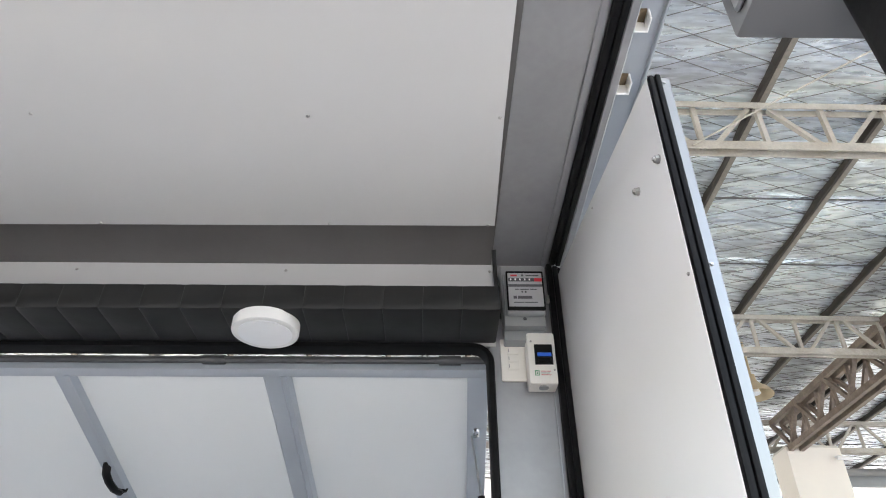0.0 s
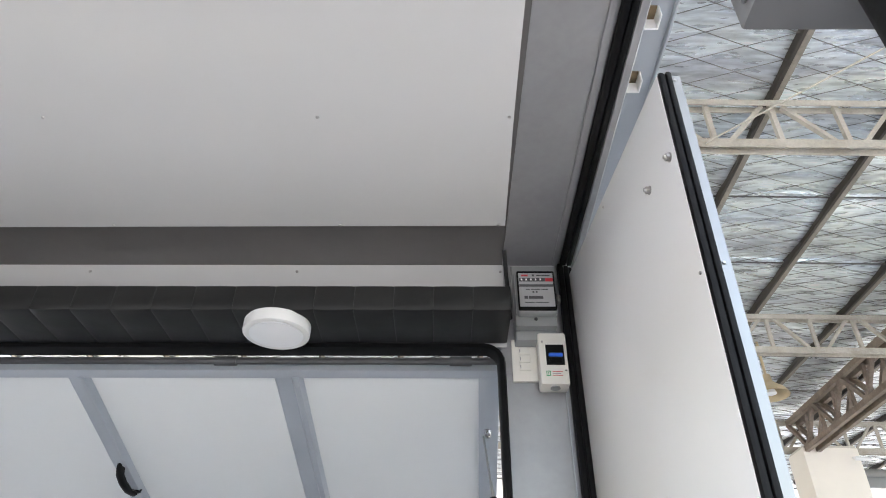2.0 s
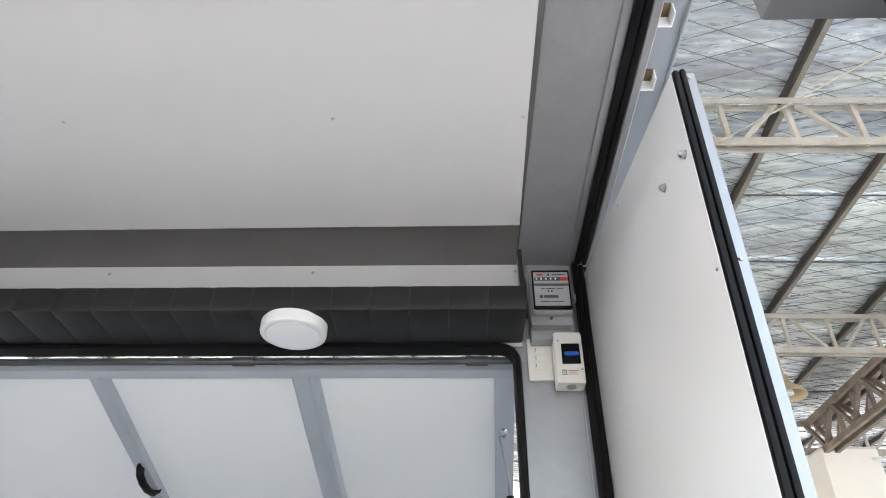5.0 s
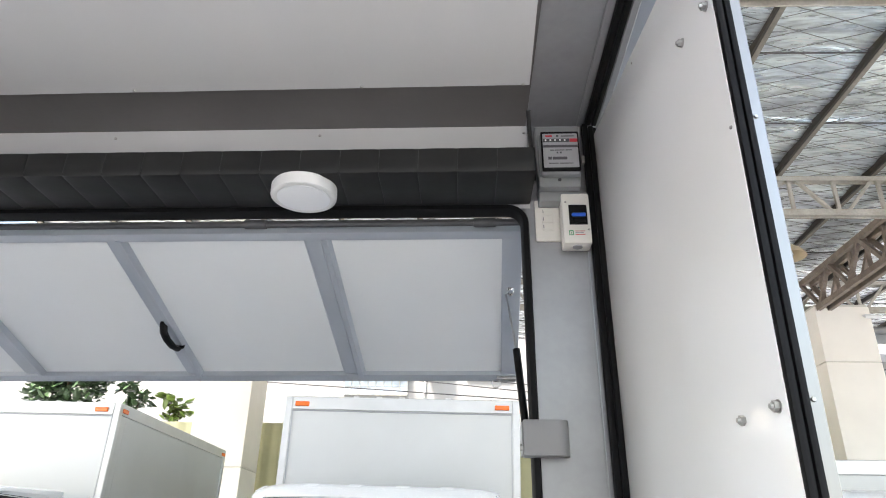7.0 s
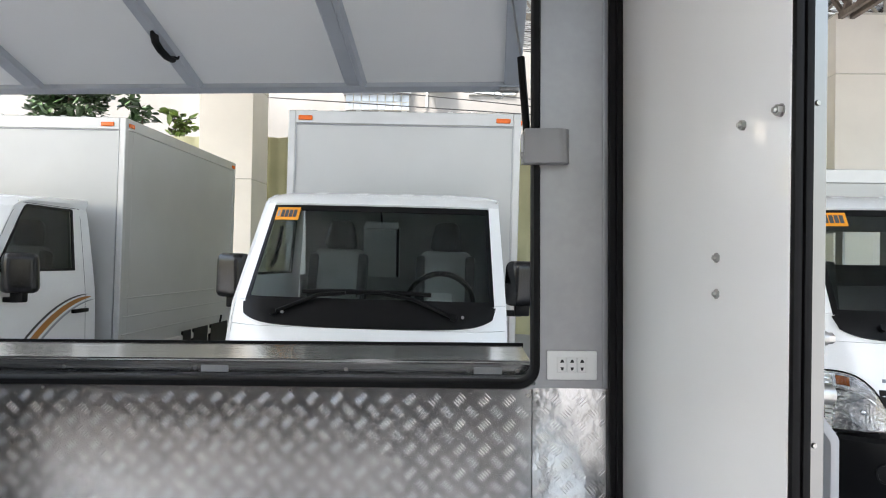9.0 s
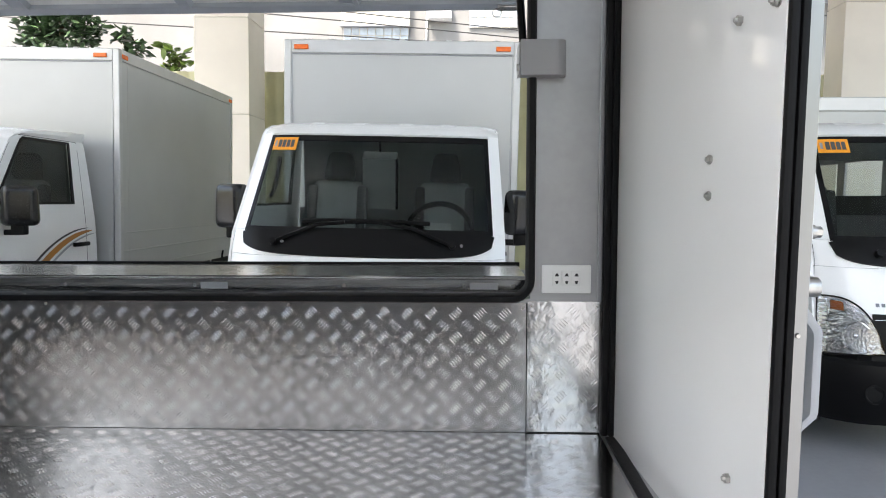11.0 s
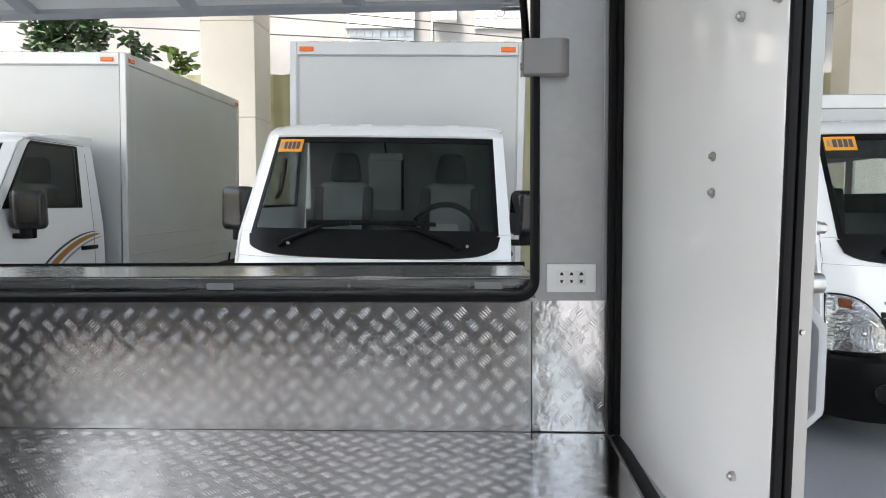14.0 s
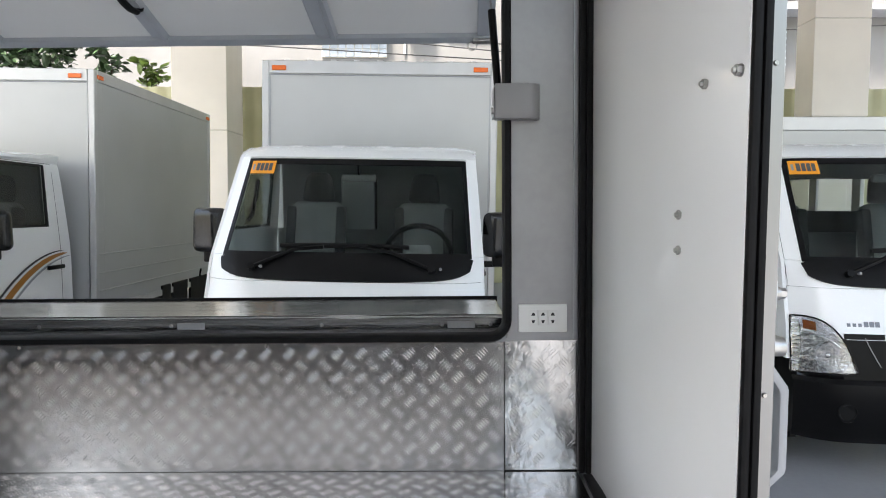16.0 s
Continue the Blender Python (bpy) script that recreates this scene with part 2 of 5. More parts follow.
def sweep(points, profile, closed=False, bm=None):
    """Sweeps a closed 2D profile (side, up) along points; 'up' stays near the z axis, or y for upright runs."""
    t = bmesh.new()
    pts = [Vector(p) for p in points]
    n = len(pts)
    rings = []
    for i, p in enumerate(pts):
        a = pts[(i - 1) % n] if closed or i else p
        b = pts[(i + 1) % n] if closed or i < n - 1 else p
        d = (b - a).normalized()
        ref = Vector((0, 1, 0)) if abs(d.y) < 0.7 else Vector((0, 0, 1))
        side = d.cross(ref).normalized()
        up = side.cross(d).normalized()
        rings.append([t.verts.new(p + side * u + up * v) for u, v in profile])
    k = len(profile)
    for i in range(n if closed else n - 1):
        r0, r1 = rings[i], rings[(i + 1) % n]
        for j in range(k):
            t.faces.new((r0[j], r0[(j + 1) % k], r1[(j + 1) % k], r1[j]))
    if not closed:
        t.faces.new(rings[0])
        t.faces.new(rings[-1][::-1])
    bmesh.ops.recalc_face_normals(t, faces=t.faces[:])
    return join(bm, t)


def circle(r, k=10, rv=None):
    return [(r * math.cos(2 * math.pi * i / k), (rv or r) * math.sin(2 * math.pi * i / k)) for i in range(k)]


def rounded_rect(x0, x1, z0, z1, r, y, k=6):
    out = []
    for cx, cz, a in ((x1 - r, z0 + r, -90), (x1 - r, z1 - r, 0), (x0 + r, z1 - r, 90), (x0 + r, z0 + r, 180)):
        for i in range(k + 1):
            b = radians(a + 90 * i / k)
            out.append((cx + r * math.cos(b), y, cz + r * math.sin(b)))
    return out


def prism(poly, axis, a0, a1, bm=None, bev=0.0):
    """Extrudes a 2D polygon along an axis; the polygon's pair are the two other axes in order."""
    t = bmesh.new()

    def at(p, a):
        return {"x": (a, p[0], p[1]), "y": (p[0], a, p[1]), "z": (p[0], p[1], a)}[axis]

    lo = [t.verts.new(at(p, a0)) for p in poly]
    hi = [t.verts.new(at(p, a1)) for p in poly]
    t.faces.new(lo)
    t.faces.new(hi[::-1])
    for i in range(len(poly)):
        j = (i + 1) % len(poly)
        t.faces.new((lo[i], hi[i], hi[j], lo[j]))
    bmesh.ops.recalc_face_normals(t, faces=t.faces[:])
    if bev:
        bmesh.ops.bevel(t, geom=t.edges[:], offset=bev, segments=2, affect="EDGES", profile=0.6)
    return join(bm, t)


def surface(us, vs, fn, thick=0.0, keep=None):
    """A sheet through fn(u, v), with thickness towards minus its normals when asked."""
    t = bmesh.new()
    g = [[t.verts.new(fn(u, v)) for u in us] for v in vs]
    for j in range(len(vs) - 1):
        for i in range(len(us) - 1):
            if keep is None or keep((us[i] + us[i + 1]) / 2, (vs[j] + vs[j + 1]) / 2):
                t.faces.new((g[j][i], g[j][i + 1], g[j + 1][i + 1], g[j + 1][i]))
    bmesh.ops.delete(t, geom=[v for v in t.verts if not v.link_faces], context="VERTS")
    if thick:
        bmesh.ops.solidify(t, geom=t.faces[:], thickness=thick)
    return t


def smooth(me, angle=35):
    for p in me.polygons:
        p.use_smooth = True
    me.set_sharp_from_angle(angle=radians(angle))


def mesh_of(name, bm, material):
    me = bpy.data.meshes.new(name)
    bm.to_mesh(me)
    bm.free()
    me.materials.append(material)
    smooth(me)
    return me


STAND = Matrix.Identity(4)


def thing(name, at, label, category, group="", kind="", turn=0.0, tilt=(0.0, 0.0)):
    """An Empty at a thing's base, to hold its parts."""
    ob = new(name)
    ob.empty_display_size = 0.1
    m = pose(*at, *tilt, turn)
    ob.matrix_world = STAND @ m
    ROOT[ob] = m
    return tagged(ob, label, category, group, kind)


def part(name, bm, material, parent, label="", local=False, kind=""):
    root = ROOT[parent]
    if not local:
        bm.transform(root.inverted())
    ob = new(name, mesh_of(name, bm, material))
    ob.parent = parent
    ROOT[ob] = root
    return tagged(ob, label, kind=kind)


def solo(name, bm, material, label, category="", group="", kind=""):
    """A thing of one mesh, its origin at the middle of its base."""
    xs = [v.co for v in bm.verts]
    lo = Vector([min(v[i] for v in xs) for i in range(3)])
    hi = Vector([max(v[i] for v in xs) for i in range(3)])
    base = Vector(((lo.x + hi.x) / 2, (lo.y + hi.y) / 2, lo.z))
    bm.transform(Matrix.Translation(-base))
    ob = new(name, mesh_of(name, bm, material))
    ob.matrix_world = STAND @ Matrix.Translation(base)
    ROOT[ob] = Matrix.Translation(base)
    return tagged(ob, label, category, group, kind)


def structure(name, bm, material, label=""):
    return solo(name, bm, material, label, kind="structure")


def screw_head(p, normal, r=0.004, bm=None):
    p, n = Vector(p), Vector(normal).normalized()
    return rod(p, p + n * 0.0025, r, 10, bm, r2=r * 0.7)


# ---- the food truck's body: setting ----
FAR, NEAR, FLOOR, TOP = 1.755, 0.285, 0.75, 2.51
LEFT, RIGHT = -2.2, 0.412
WX0, WX1, WZ0, WZ1 = -1.9, 0.240, 1.078, 2.247
NX1 = 0.264


def rear(s, off, z):
    """A point of the rear frame: s along it from the far corner towards the near wall, off outwards."""
    return Vector((RIGHT + off, FAR - s, z))


REAR = Matrix.Translation((RIGHT, FAR, 0)) @ Matrix(((0, 1, 0, 0), (-1, 0, 0, 0), (0, 0, 1, 0), (0, 0, 0, 1)))

structure("ground", surface([-90, -30, -10, 0, 10, 30, 90], [-90, -30, -10, 0, 10, 30, 90], lambda u, v: (u, v, 0)), CONCRETE, "grey painted concrete yard floor, smooth and lightly stained")
# the vehicle leans a little on its springs
STAND = Matrix.Translation((0.3, 0, 1.4)) @ Matrix.Rotation(radians(-0.79), 4, "Y") @ Matrix.Translation((-0.3, 0, -1.4))


def side_wall(y0, y1, WX1):
    bm = box(LEFT - 0.05, WX0, y0, y1, 0.70, 2.56)
    box(WX1, RIGHT + 0.005, y0, y1, 0.70, 2.56, bm=bm)
    box(WX0, WX1, y0, y1, 0.70, WZ0, bm=bm)
    box(WX0, WX1, y0, y1, WZ1, 2.56, bm=bm)
    return bm


structure("wall_north", side_wall(FAR, FAR + 0.045, WX1), GREY_SHEET, "grey sheet side wall with a long serving opening")
structure("wall_south", side_wall(NEAR - 0.045, NEAR, NX1), GREY_SHEET, "grey sheet side wall with a long serving opening")
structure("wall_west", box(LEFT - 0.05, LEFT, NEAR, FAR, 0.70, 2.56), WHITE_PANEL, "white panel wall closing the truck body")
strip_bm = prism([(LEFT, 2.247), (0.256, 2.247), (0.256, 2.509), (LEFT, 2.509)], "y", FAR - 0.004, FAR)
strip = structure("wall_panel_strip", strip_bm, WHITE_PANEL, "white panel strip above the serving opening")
for x in (-1.535, -0.925, -0.332, 0.249):
    part("screw", screw_head((x, FAR - 0.004, 2.486), (0, -1, 0), 0.0045), BOLT, strip)
structure("wall_edge_trim", box(0.3975, 0.4015, FAR - 0.003, FAR - 0.0002, 1.074, 2.24, 0.001), ALUMINIUM, "thin bright metal edge down the wall beside the door seal")
# rear frame: header, sill, near post
bm = box(0.0, 1.467, 0.0365, 0.055, 2.489, 2.56, 0.002)
bm.transform(REAR)
structure("header_lip", bm, GREY_SHEET, "grey steel lip of the door header")
bm = box(0.0, 1.467, 0.0555, 0.114, 2.532, 2.56)
box(0.0, 1.467, 0.1142, 0.119, 2.52, 2.575, 0.001, bm=bm)
bm.transform(REAR)
structure("wall_east_header", bm, STEEL_BLUE, "blue-grey steel header over the rear doorway")
bm = box(0.0, 1.467, -0.005, 0.05, 0.66, FLOOR - 0.004)
bm.transform(REAR)
structure("rear_sill", bm, ALUMINIUM, "aluminium sill under the rear doorway")
bm = box(-0.045, -0.003, -0.002, 0.022, 0.70, 2.56)
bm.transform(REAR)
structure("corner_post", bm, STEEL_BLUE, "blue-grey corner post beside the door hinge")
bm = box(0.005, 1.467, -0.015, 0.003, 2.503, 2.5095, 0.002, seg=2)
bm.transform(REAR)
structure("ceiling_fold", bm, GREY_SHEET, "folded grey sheet edge beside the header seal")
for s in (0.677, 0.833):
    t = thing("door_keeper", rear(s, 0.055, 2.498), "white steel latch keeper welded under the door header", "door keeper", "latch keepers")
    bm = box(s - 0.024, s - 0.020, 0.056, 0.086, 2.500, 2.5315, 0.0015)
    box(s - 0.020, s + 0.010, 0.082, 0.086, 2.500, 2.5315, 0.0015, bm=bm)
    box(s - 0.020, s + 0.010, 0.056, 0.059, 2.515, 2.5315, bm=bm)
    bm.transform(REAR)
    part("bracket", bm, WHITE_PLASTIC, t)
    bm = box(s - 0.0195, s + 0.009, 0.0595, 0.0815, 2.528, 2.5316)
    bm.transform(REAR)
    part("strike_plate", bm, BARE_STEEL, t, "bare brownish steel inside")
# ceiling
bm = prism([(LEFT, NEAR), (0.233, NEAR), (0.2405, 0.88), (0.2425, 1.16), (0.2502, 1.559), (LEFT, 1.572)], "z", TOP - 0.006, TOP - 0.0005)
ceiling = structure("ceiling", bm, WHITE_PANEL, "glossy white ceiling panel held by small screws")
for x in (-1.385, -0.785, -0.185, 0.233):
    for y in (1.557, 1.172, 0.78):
        part("screw", screw_head((x, y, TOP - 0.006), (0, 0, -1), 0.0045), BOLT, ceiling)
structure("ceiling_border", box(LEFT - 0.05, 0.2545, NEAR - 0.045, FAR + 0.045, TOP, 2.56), CEILING_SHEET, "grey sheet border round the ceiling panel, painted darker for its shade")
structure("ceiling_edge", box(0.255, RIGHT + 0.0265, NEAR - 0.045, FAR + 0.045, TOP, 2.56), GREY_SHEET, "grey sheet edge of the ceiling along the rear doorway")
structure("roof_sheet", box(LEFT - 0.06, RIGHT + 0.10, NEAR - 0.06, FAR + 0.06, 2.562, 2.575), BOX_SKIN, "white roof sheet of the truck body")
chassis = box(LEFT, RIGHT - 0.04, NEAR + 0.2, FAR - 0.2, 0.0, 0.66)
structure("underbody", chassis, CHASSIS, "dark plain underbody of the truck")


# ---- tread plate ----
def tread_bar(bars, o, ux, uy, cx, cy, dx, dy, tall):
    """Adds one raised bar, pointed at both ends, to (verts, faces)."""
    verts, faces = bars
    L, wd, n = 0.0128, 0.00125, len(bars[0])
    up = ux.cross(uy)
    for p, q in ((-L, 0), (-L * 0.45, -wd), (L * 0.45, -wd), (L, 0), (L * 0.45, wd), (-L * 0.45, wd)):
        verts.append(o + ux * (cx + p * dx - q * dy) + uy * (cy + p * dy + q * dx))
    for p in (-L * 0.5, L * 0.5):
        verts.append(o + ux * (cx + p * dx) + uy * (cy + p * dy) + up * tall)
    faces += [(n, n + 1, n + 6), (n + 1, n + 2, n + 7, n + 6), (n + 2, n + 3, n + 7), (n + 3, n + 4, n + 7), (n + 4, n + 5, n + 6, n + 7), (n + 5, n, n + 6)]


def bar_mesh(bars, material):
    me = bpy.data.meshes.new("tread_mark")
    me.from_pydata([tuple(v) for v in bars[0]], [], bars[1])
    me.materials.append(material)
    smooth(me, 175)
    return me


def tread_sheet(name, slab, origin, ux, uy, w, h, label, at, tall=0.001, sheet=None, pitch=0.0586, near=None, bar=None):
    """A sheet with raised marks of five bars, turned alternately; at: the middle of one falling mark.
    Whole marks on the stretch near (u0, u1, v0, v1) are parts of their own, the rest is one part."""
    ob = structure(name, slab, sheet or TREAD_ALU, label)
    base = ROOT[ob].translation
    o, ux, uy = Vector(origin), Vector(ux), Vector(uy)
    f0, g0 = ((Vector(at) - o).dot(d) % pitch - pitch for d in (ux, uy))
    rest, shared = ([], []), {}
    for i in range(int(w / pitch * 2) + 4):
        for j in range(int(h / pitch * 2) + 4):
            if (i + j) % 2:
                continue
            a = radians(45 if i % 2 else -45)
            dx, dy = math.cos(a), math.sin(a)
            mx, my = f0 + i * pitch / 2, g0 + j * pitch / 2
            five = [(b * 0.0064 * -dy, b * 0.0064 * dx) for b in range(-2, 3)]
            inside = [(p, q) for p, q in five if 0.012 < mx + p < w - 0.008 and 0.012 < my + q < h - 0.008]
            if near and len(inside) == 5 and near[0] < mx < near[1] and near[2] < my < near[3]:
                if i % 2 not in shared:
                    bars = ([], [])
                    for p, q in five:
                        tread_bar(bars, Vector(), ux, uy, p, q, dx, dy, tall)
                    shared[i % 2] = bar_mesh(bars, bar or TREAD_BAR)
                c = new("tread_mark", shared[i % 2])
                c.parent = ob
                c.location = o + ux * mx + uy * my - base
                continue
            for p, q in inside:
                tread_bar(rest, o - base, ux, uy, mx + p, my + q, dx, dy, tall)
    if rest[0]:
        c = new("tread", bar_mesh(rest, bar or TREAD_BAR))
        c.parent = ob
        tagged(c, kind="stuff")
    return ob


JOINT = 0.2318
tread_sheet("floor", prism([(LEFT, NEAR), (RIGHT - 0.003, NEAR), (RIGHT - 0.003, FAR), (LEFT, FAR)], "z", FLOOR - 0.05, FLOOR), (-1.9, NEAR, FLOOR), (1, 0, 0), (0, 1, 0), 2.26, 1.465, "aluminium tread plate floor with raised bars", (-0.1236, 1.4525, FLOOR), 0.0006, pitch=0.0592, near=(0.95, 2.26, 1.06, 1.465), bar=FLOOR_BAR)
kick = tread_sheet("kick_plate", box(LEFT, JOINT - 0.0012, FAR - 0.004, FAR, FLOOR + 0.001, 1.0695), (-1.9, FAR - 0.004, FLOOR), (1, 0, 0), (0, 0, 1), 2.13, 0.32, "aluminium tread plate lining below the serving opening", (-0.1153, FAR, 1.0424), 0.0008, KICK_ALU, near=(0.55, 2.13, 0.0, 0.32))
for x, z in ((-0.95, 1.062), (-0.345, 1.062), (0.222, 1.055)):
    part("screw", screw_head((x, FAR - 0.004, z), (0, -1, 0), 0.004), BOLT, kick)
# linings out of view, plain grey to dim what the far kick plate reflects
structure("near_kick_plate", box(LEFT, 0.395, NEAR, NEAR + 0.004, FLOOR + 0.001, 1.0545), GREY_SHEET, "unseen plain grey sheet lining of the near side, dims reflections")
structure("end_kick_plate", box(LEFT + 0.0005, LEFT + 0.004, NEAR + 0.005, FAR - 0.005, FLOOR + 0.001, 1.06), GREY_SHEET, "unseen plain grey sheet lining of the closed end, added to dim reflections")
corner = tread_sheet("corner_kick_plate", box(JOINT + 0.0014, 0.409, FAR - 0.004, FAR, FLOOR + 0.001, 1.0725), (JOINT, FAR - 0.004, FLOOR + 0.008), (1, 0, 0), (0, 0, 1), 0.175, 0.315, "warped aluminium tread plate corner piece beside the door", (0.3142, FAR, 1.0156), 0.0013, WARPED_ALU, near=(0.0, 0.2, 0.0, 0.32))
for x in (0.243, 0.400):
    for z in (0.765, 1.061):
        part("screw", screw_head((x, FAR - 0.004, z), (0, -1, 0), 0.003), BOLT, corner)

structure("plate_joint", box(JOINT - 0.001, JOINT + 0.0012, FAR - 0.0045, FAR, FLOOR + 0.001, 1.069), RUBBER, "dark sealed joint between the tread plates")
structure("plate_joint_low", box(JOINT + 0.0016, 0.409, FAR - 0.0052, FAR - 0.0041, FLOOR + 0.001, FLOOR + 0.0025), RUBBER, "dark sealed joint under the corner plate")
# ---- rubber seals round the openings ----
LIP = [(-0.0105, -0.004), (-0.0065, -0.011), (0.005, -0.011), (0.009, -0.005), (0.0098, 0.03), (-0.0105, 0.03)]
for name, y, wx1 in (("north", FAR, WX1), ("south", NEAR, NX1)):
    ring = rounded_rect(WX0, wx1, WZ0, WZ1, 0.045, y)
    prof = [(u, v) if name == "north" else (u, -v) for u, v in LIP]
    structure("trim_seal_" + name, sweep(ring, prof, True), RUBBER, "black rubber edge trim round the serving opening")
bm = box(0.002, 0.028, -0.003, 0.013, FLOOR + 0.001, 2.50, 0.005, seg=2)
box(0.004, 0.032, 0.0132, 0.027, FLOOR + 0.001, 2.49, 0.003, bm=bm)
box(0.012, 0.020, 0.0272, 0.0365, FLOOR + 0.001, 2.49, 0.001, bm=bm)
bm.transform(REAR)
structure("trim_door_seal", bm, RUBBER, "black rubber seal up the door post")
bm = box(0.028, 1.44, 0.004, 0.0205, 2.490, 2.508, 0.005, seg=2)
box(0.028, 1.44, 0.021, 0.0362, 2.487, 2.508, 0.006, bm=bm, seg=2)
bm.transform(REAR)
structure("trim_header_seal", bm, RUBBER, "black rubber seal under the door header")
bm = box(0.028, 1.44, 0.006, 0.034, 0.735, 0.752, 0.004, seg=2)
bm.transform(REAR)
structure("trim_sill_seal", bm, RUBBER, "black rubber seal along the rear sill")

# ---- rear door leaf ----
BODY_STAND, STAND = STAND, Matrix.Identity(4)
DOOR = Matrix.Translation((0.440, 1.745, 0)) @ Matrix(((0.0720, 0.9974, 0, 0), (-0.9974, 0.0720, 0, 0), (0, 0, 1, 0), (0, 0, 0, 1)))
door = thing("door_1", (0.440, 1.745, 0.71), "white panelled rear door standing slightly ajar, rubber edged", "door", kind="structure")


def door_part(name, bm, m, parent, label=""):
    # the hinge side leans with the body, the free side hangs plumb
    for v in bm.verts:
        v.co.y -= (0.0138 * (v.co.z - 1.4) + 0.002) * (1 - v.co.x / DW)
    bm.transform(DOOR)
    return part(name, bm, m, parent, label)


DW, DZ0, DZ1 = 0.722, 0.712, 2.467
door_part("leaf", box(0.0, DW, 0.0, 0.036, DZ0, DZ1, 0.004, seg=2), DOOR_PANEL, door, "glossy white door panel")
door_part("edge_strip", box(DW + 0.001, DW + 0.004, 0.027, 0.047, DZ0, DZ1, 0.001), EDGE_ALU, door, "bright aluminium edge strip")
door_part("outer_skin", box(0.0, DW + 0.003, 0.0365, 0.046, DZ0, DZ1), BOX_SKIN, door)
bm = box(DW - 0.003, DW + 0.010, 0.002, 0.0145, DZ0, DZ1, 0.005, seg=2)
door_part("seal_lip", bm, RUBBER, door, "black rubber seal lip")
bm = box(DW + 0.001, DW + 0.012, 0.0155, 0.0265, DZ0, DZ1 + 0.002, 0.004, seg=2)
door_part("seal_bulb", bm, RUBBER, door, "black rubber seal bulb")
for z in (2.452, 2.022, 1.583, 1.144, 0.78):
    door_part("screw", screw_head((DW + 0.004, 0.034, z), (1, 0, 0), 0.004), BOLT, door)
for u, z in ((0.598, 2.278), (0.702, 2.268), (0.604, 1.577), (0.702, 1.578), (0.525, 1.383), (0.526, 1.326), (0.627, 0.910)):
    b = door_part("bolt", rod((u, 0.0, z), (u, -0.0015, z), 0.0092, 16), BOLT, door, "zinc bolt and washer")
    door_part("nut", rod((u, -0.0015, z), (u, -0.0085, z), 0.0076, 6), BOLT, b)
    door_part("stud", rod((u, -0.0085, z), (u, -0.0125, z), 0.0045, 10, r2=0.0036), BOLT, b)
for u, z in ((0.364, 1.596), (0.345, 2.44), (0.712, 2.01), (0.01, 1.6), (0.01, 1.215), (0.01, 2.06)):
    door_part("rivet", screw_head((u, 0.0, z), (0, -1, 0), 0.0035), BOLT, door)
# lock gear on the outer face
lock = door_part("lock_plate", box(0.62, 0.718, 0.047, 0.053, 1.258, 1.298, 0.002), PAINT, door, "white lock plate")
door_part("bolt", rod((0.706, 0.053, 1.279), (0.706, 0.060, 1.279), 0.0095, 16), BOLT, lock)
door_part("nut", rod((0.706, 0.060, 1.279), (0.706, 0.069, 1.279), 0.0075, 6), BOLT, lock)
catch_bm = rod((0.704, 0.047, 1.2055), (0.704, 0.069, 1.2055), 0.0135, 20)
box(0.64, 0.704, 0.0472, 0.0688, 1.192, 1.219, 0.002, bm=catch_bm)
catch = door_part("lock_catch", catch_bm, BOLT, door, "grey lock catch with a rounded end")
door_part("pin", rod((0.697, 0.069, 1.206), (0.697, 0.0725, 1.206), 0.0055, 12), BOLT, catch)
# flat-bar pull handle bent out from the door and back
bar = [(0.046, 1.196), (0.080, 1.150), (0.082, 1.144), (0.082, 1.034), (0.080, 1.026), (0.046, 0.994)]
inner = [(0.046, 1.009), (0.0685, 1.030), (0.0695, 1.035), (0.0695, 1.138), (0.068, 1.144), (0.046, 1.174)]
door_part("pull_handle", prism(bar + inner, "x", 0.680, 0.704, bev=0.003), PULL_GREY, door, "silver-grey flat-bar pull handle")

STAND = BODY_STAND
# ---- padded box above the opening, with its lamp ----
PB_Y, PB_Z = 1.568, 2.252
bm = box(LEFT + 0.01, 0.257, PB_Y, FAR - 0.005, PB_Z + 0.002, 2.321, 0.008, seg=2)
pad = thing("padded_valance_box", (-0.9, 1.66, PB_Z), "charcoal vinyl padded box fixed over the serving opening", "valance box")
part("casing", bm, VINYL, pad)
SEAMS = [-0.2305 - 0.0995 * k for k in range(19, 0, -1)] + [-0.2305 + 0.0977 * k for k in range(5)]
PROFILE = [(FAR - 0.02, PB_Z + 0.002, 0, -1), (1.66, PB_Z + 0.002, 0, -1), (PB_Y + 0.012, PB_Z + 0.002, 0, -1), (PB_Y + 0.004, PB_Z + 0.0045, -0.7, -0.7), (PB_Y, PB_Z + 0.013, -1, 0), (PB_Y, 2.29, -1, 0), (PB_Y, 2.319, -1, 0)]
for x in SEAMS:
    seam = sweep([(x + 0.0004 * j, y + ny * 0.0004, z + nz * 0.0004) for j, (y, z, ny, nz) in enumerate(PROFILE)], circle(0.0012, 6))
    part("seam", seam, SEAM, pad)
for x0, x1 in zip([LEFT + 0.012] + SEAMS, SEAMS + [0.255]):
    def puff(u, j):
        y, z, ny, nz = PROFILE[j]
        out = 0.0006 + 0.0048 * math.sin(math.pi * u) ** 0.55 * (0.35 if j in (0, 6) else 1.0)
        return (x0 + (x1 - x0) * u, y + ny * out, z + nz * out)
    part("pad_panel", surface([0, 0.03, 0.08, 0.16, 0.3, 0.5, 0.7, 0.84, 0.92, 0.97, 1], range(len(PROFILE)), puff), VINYL, pad)
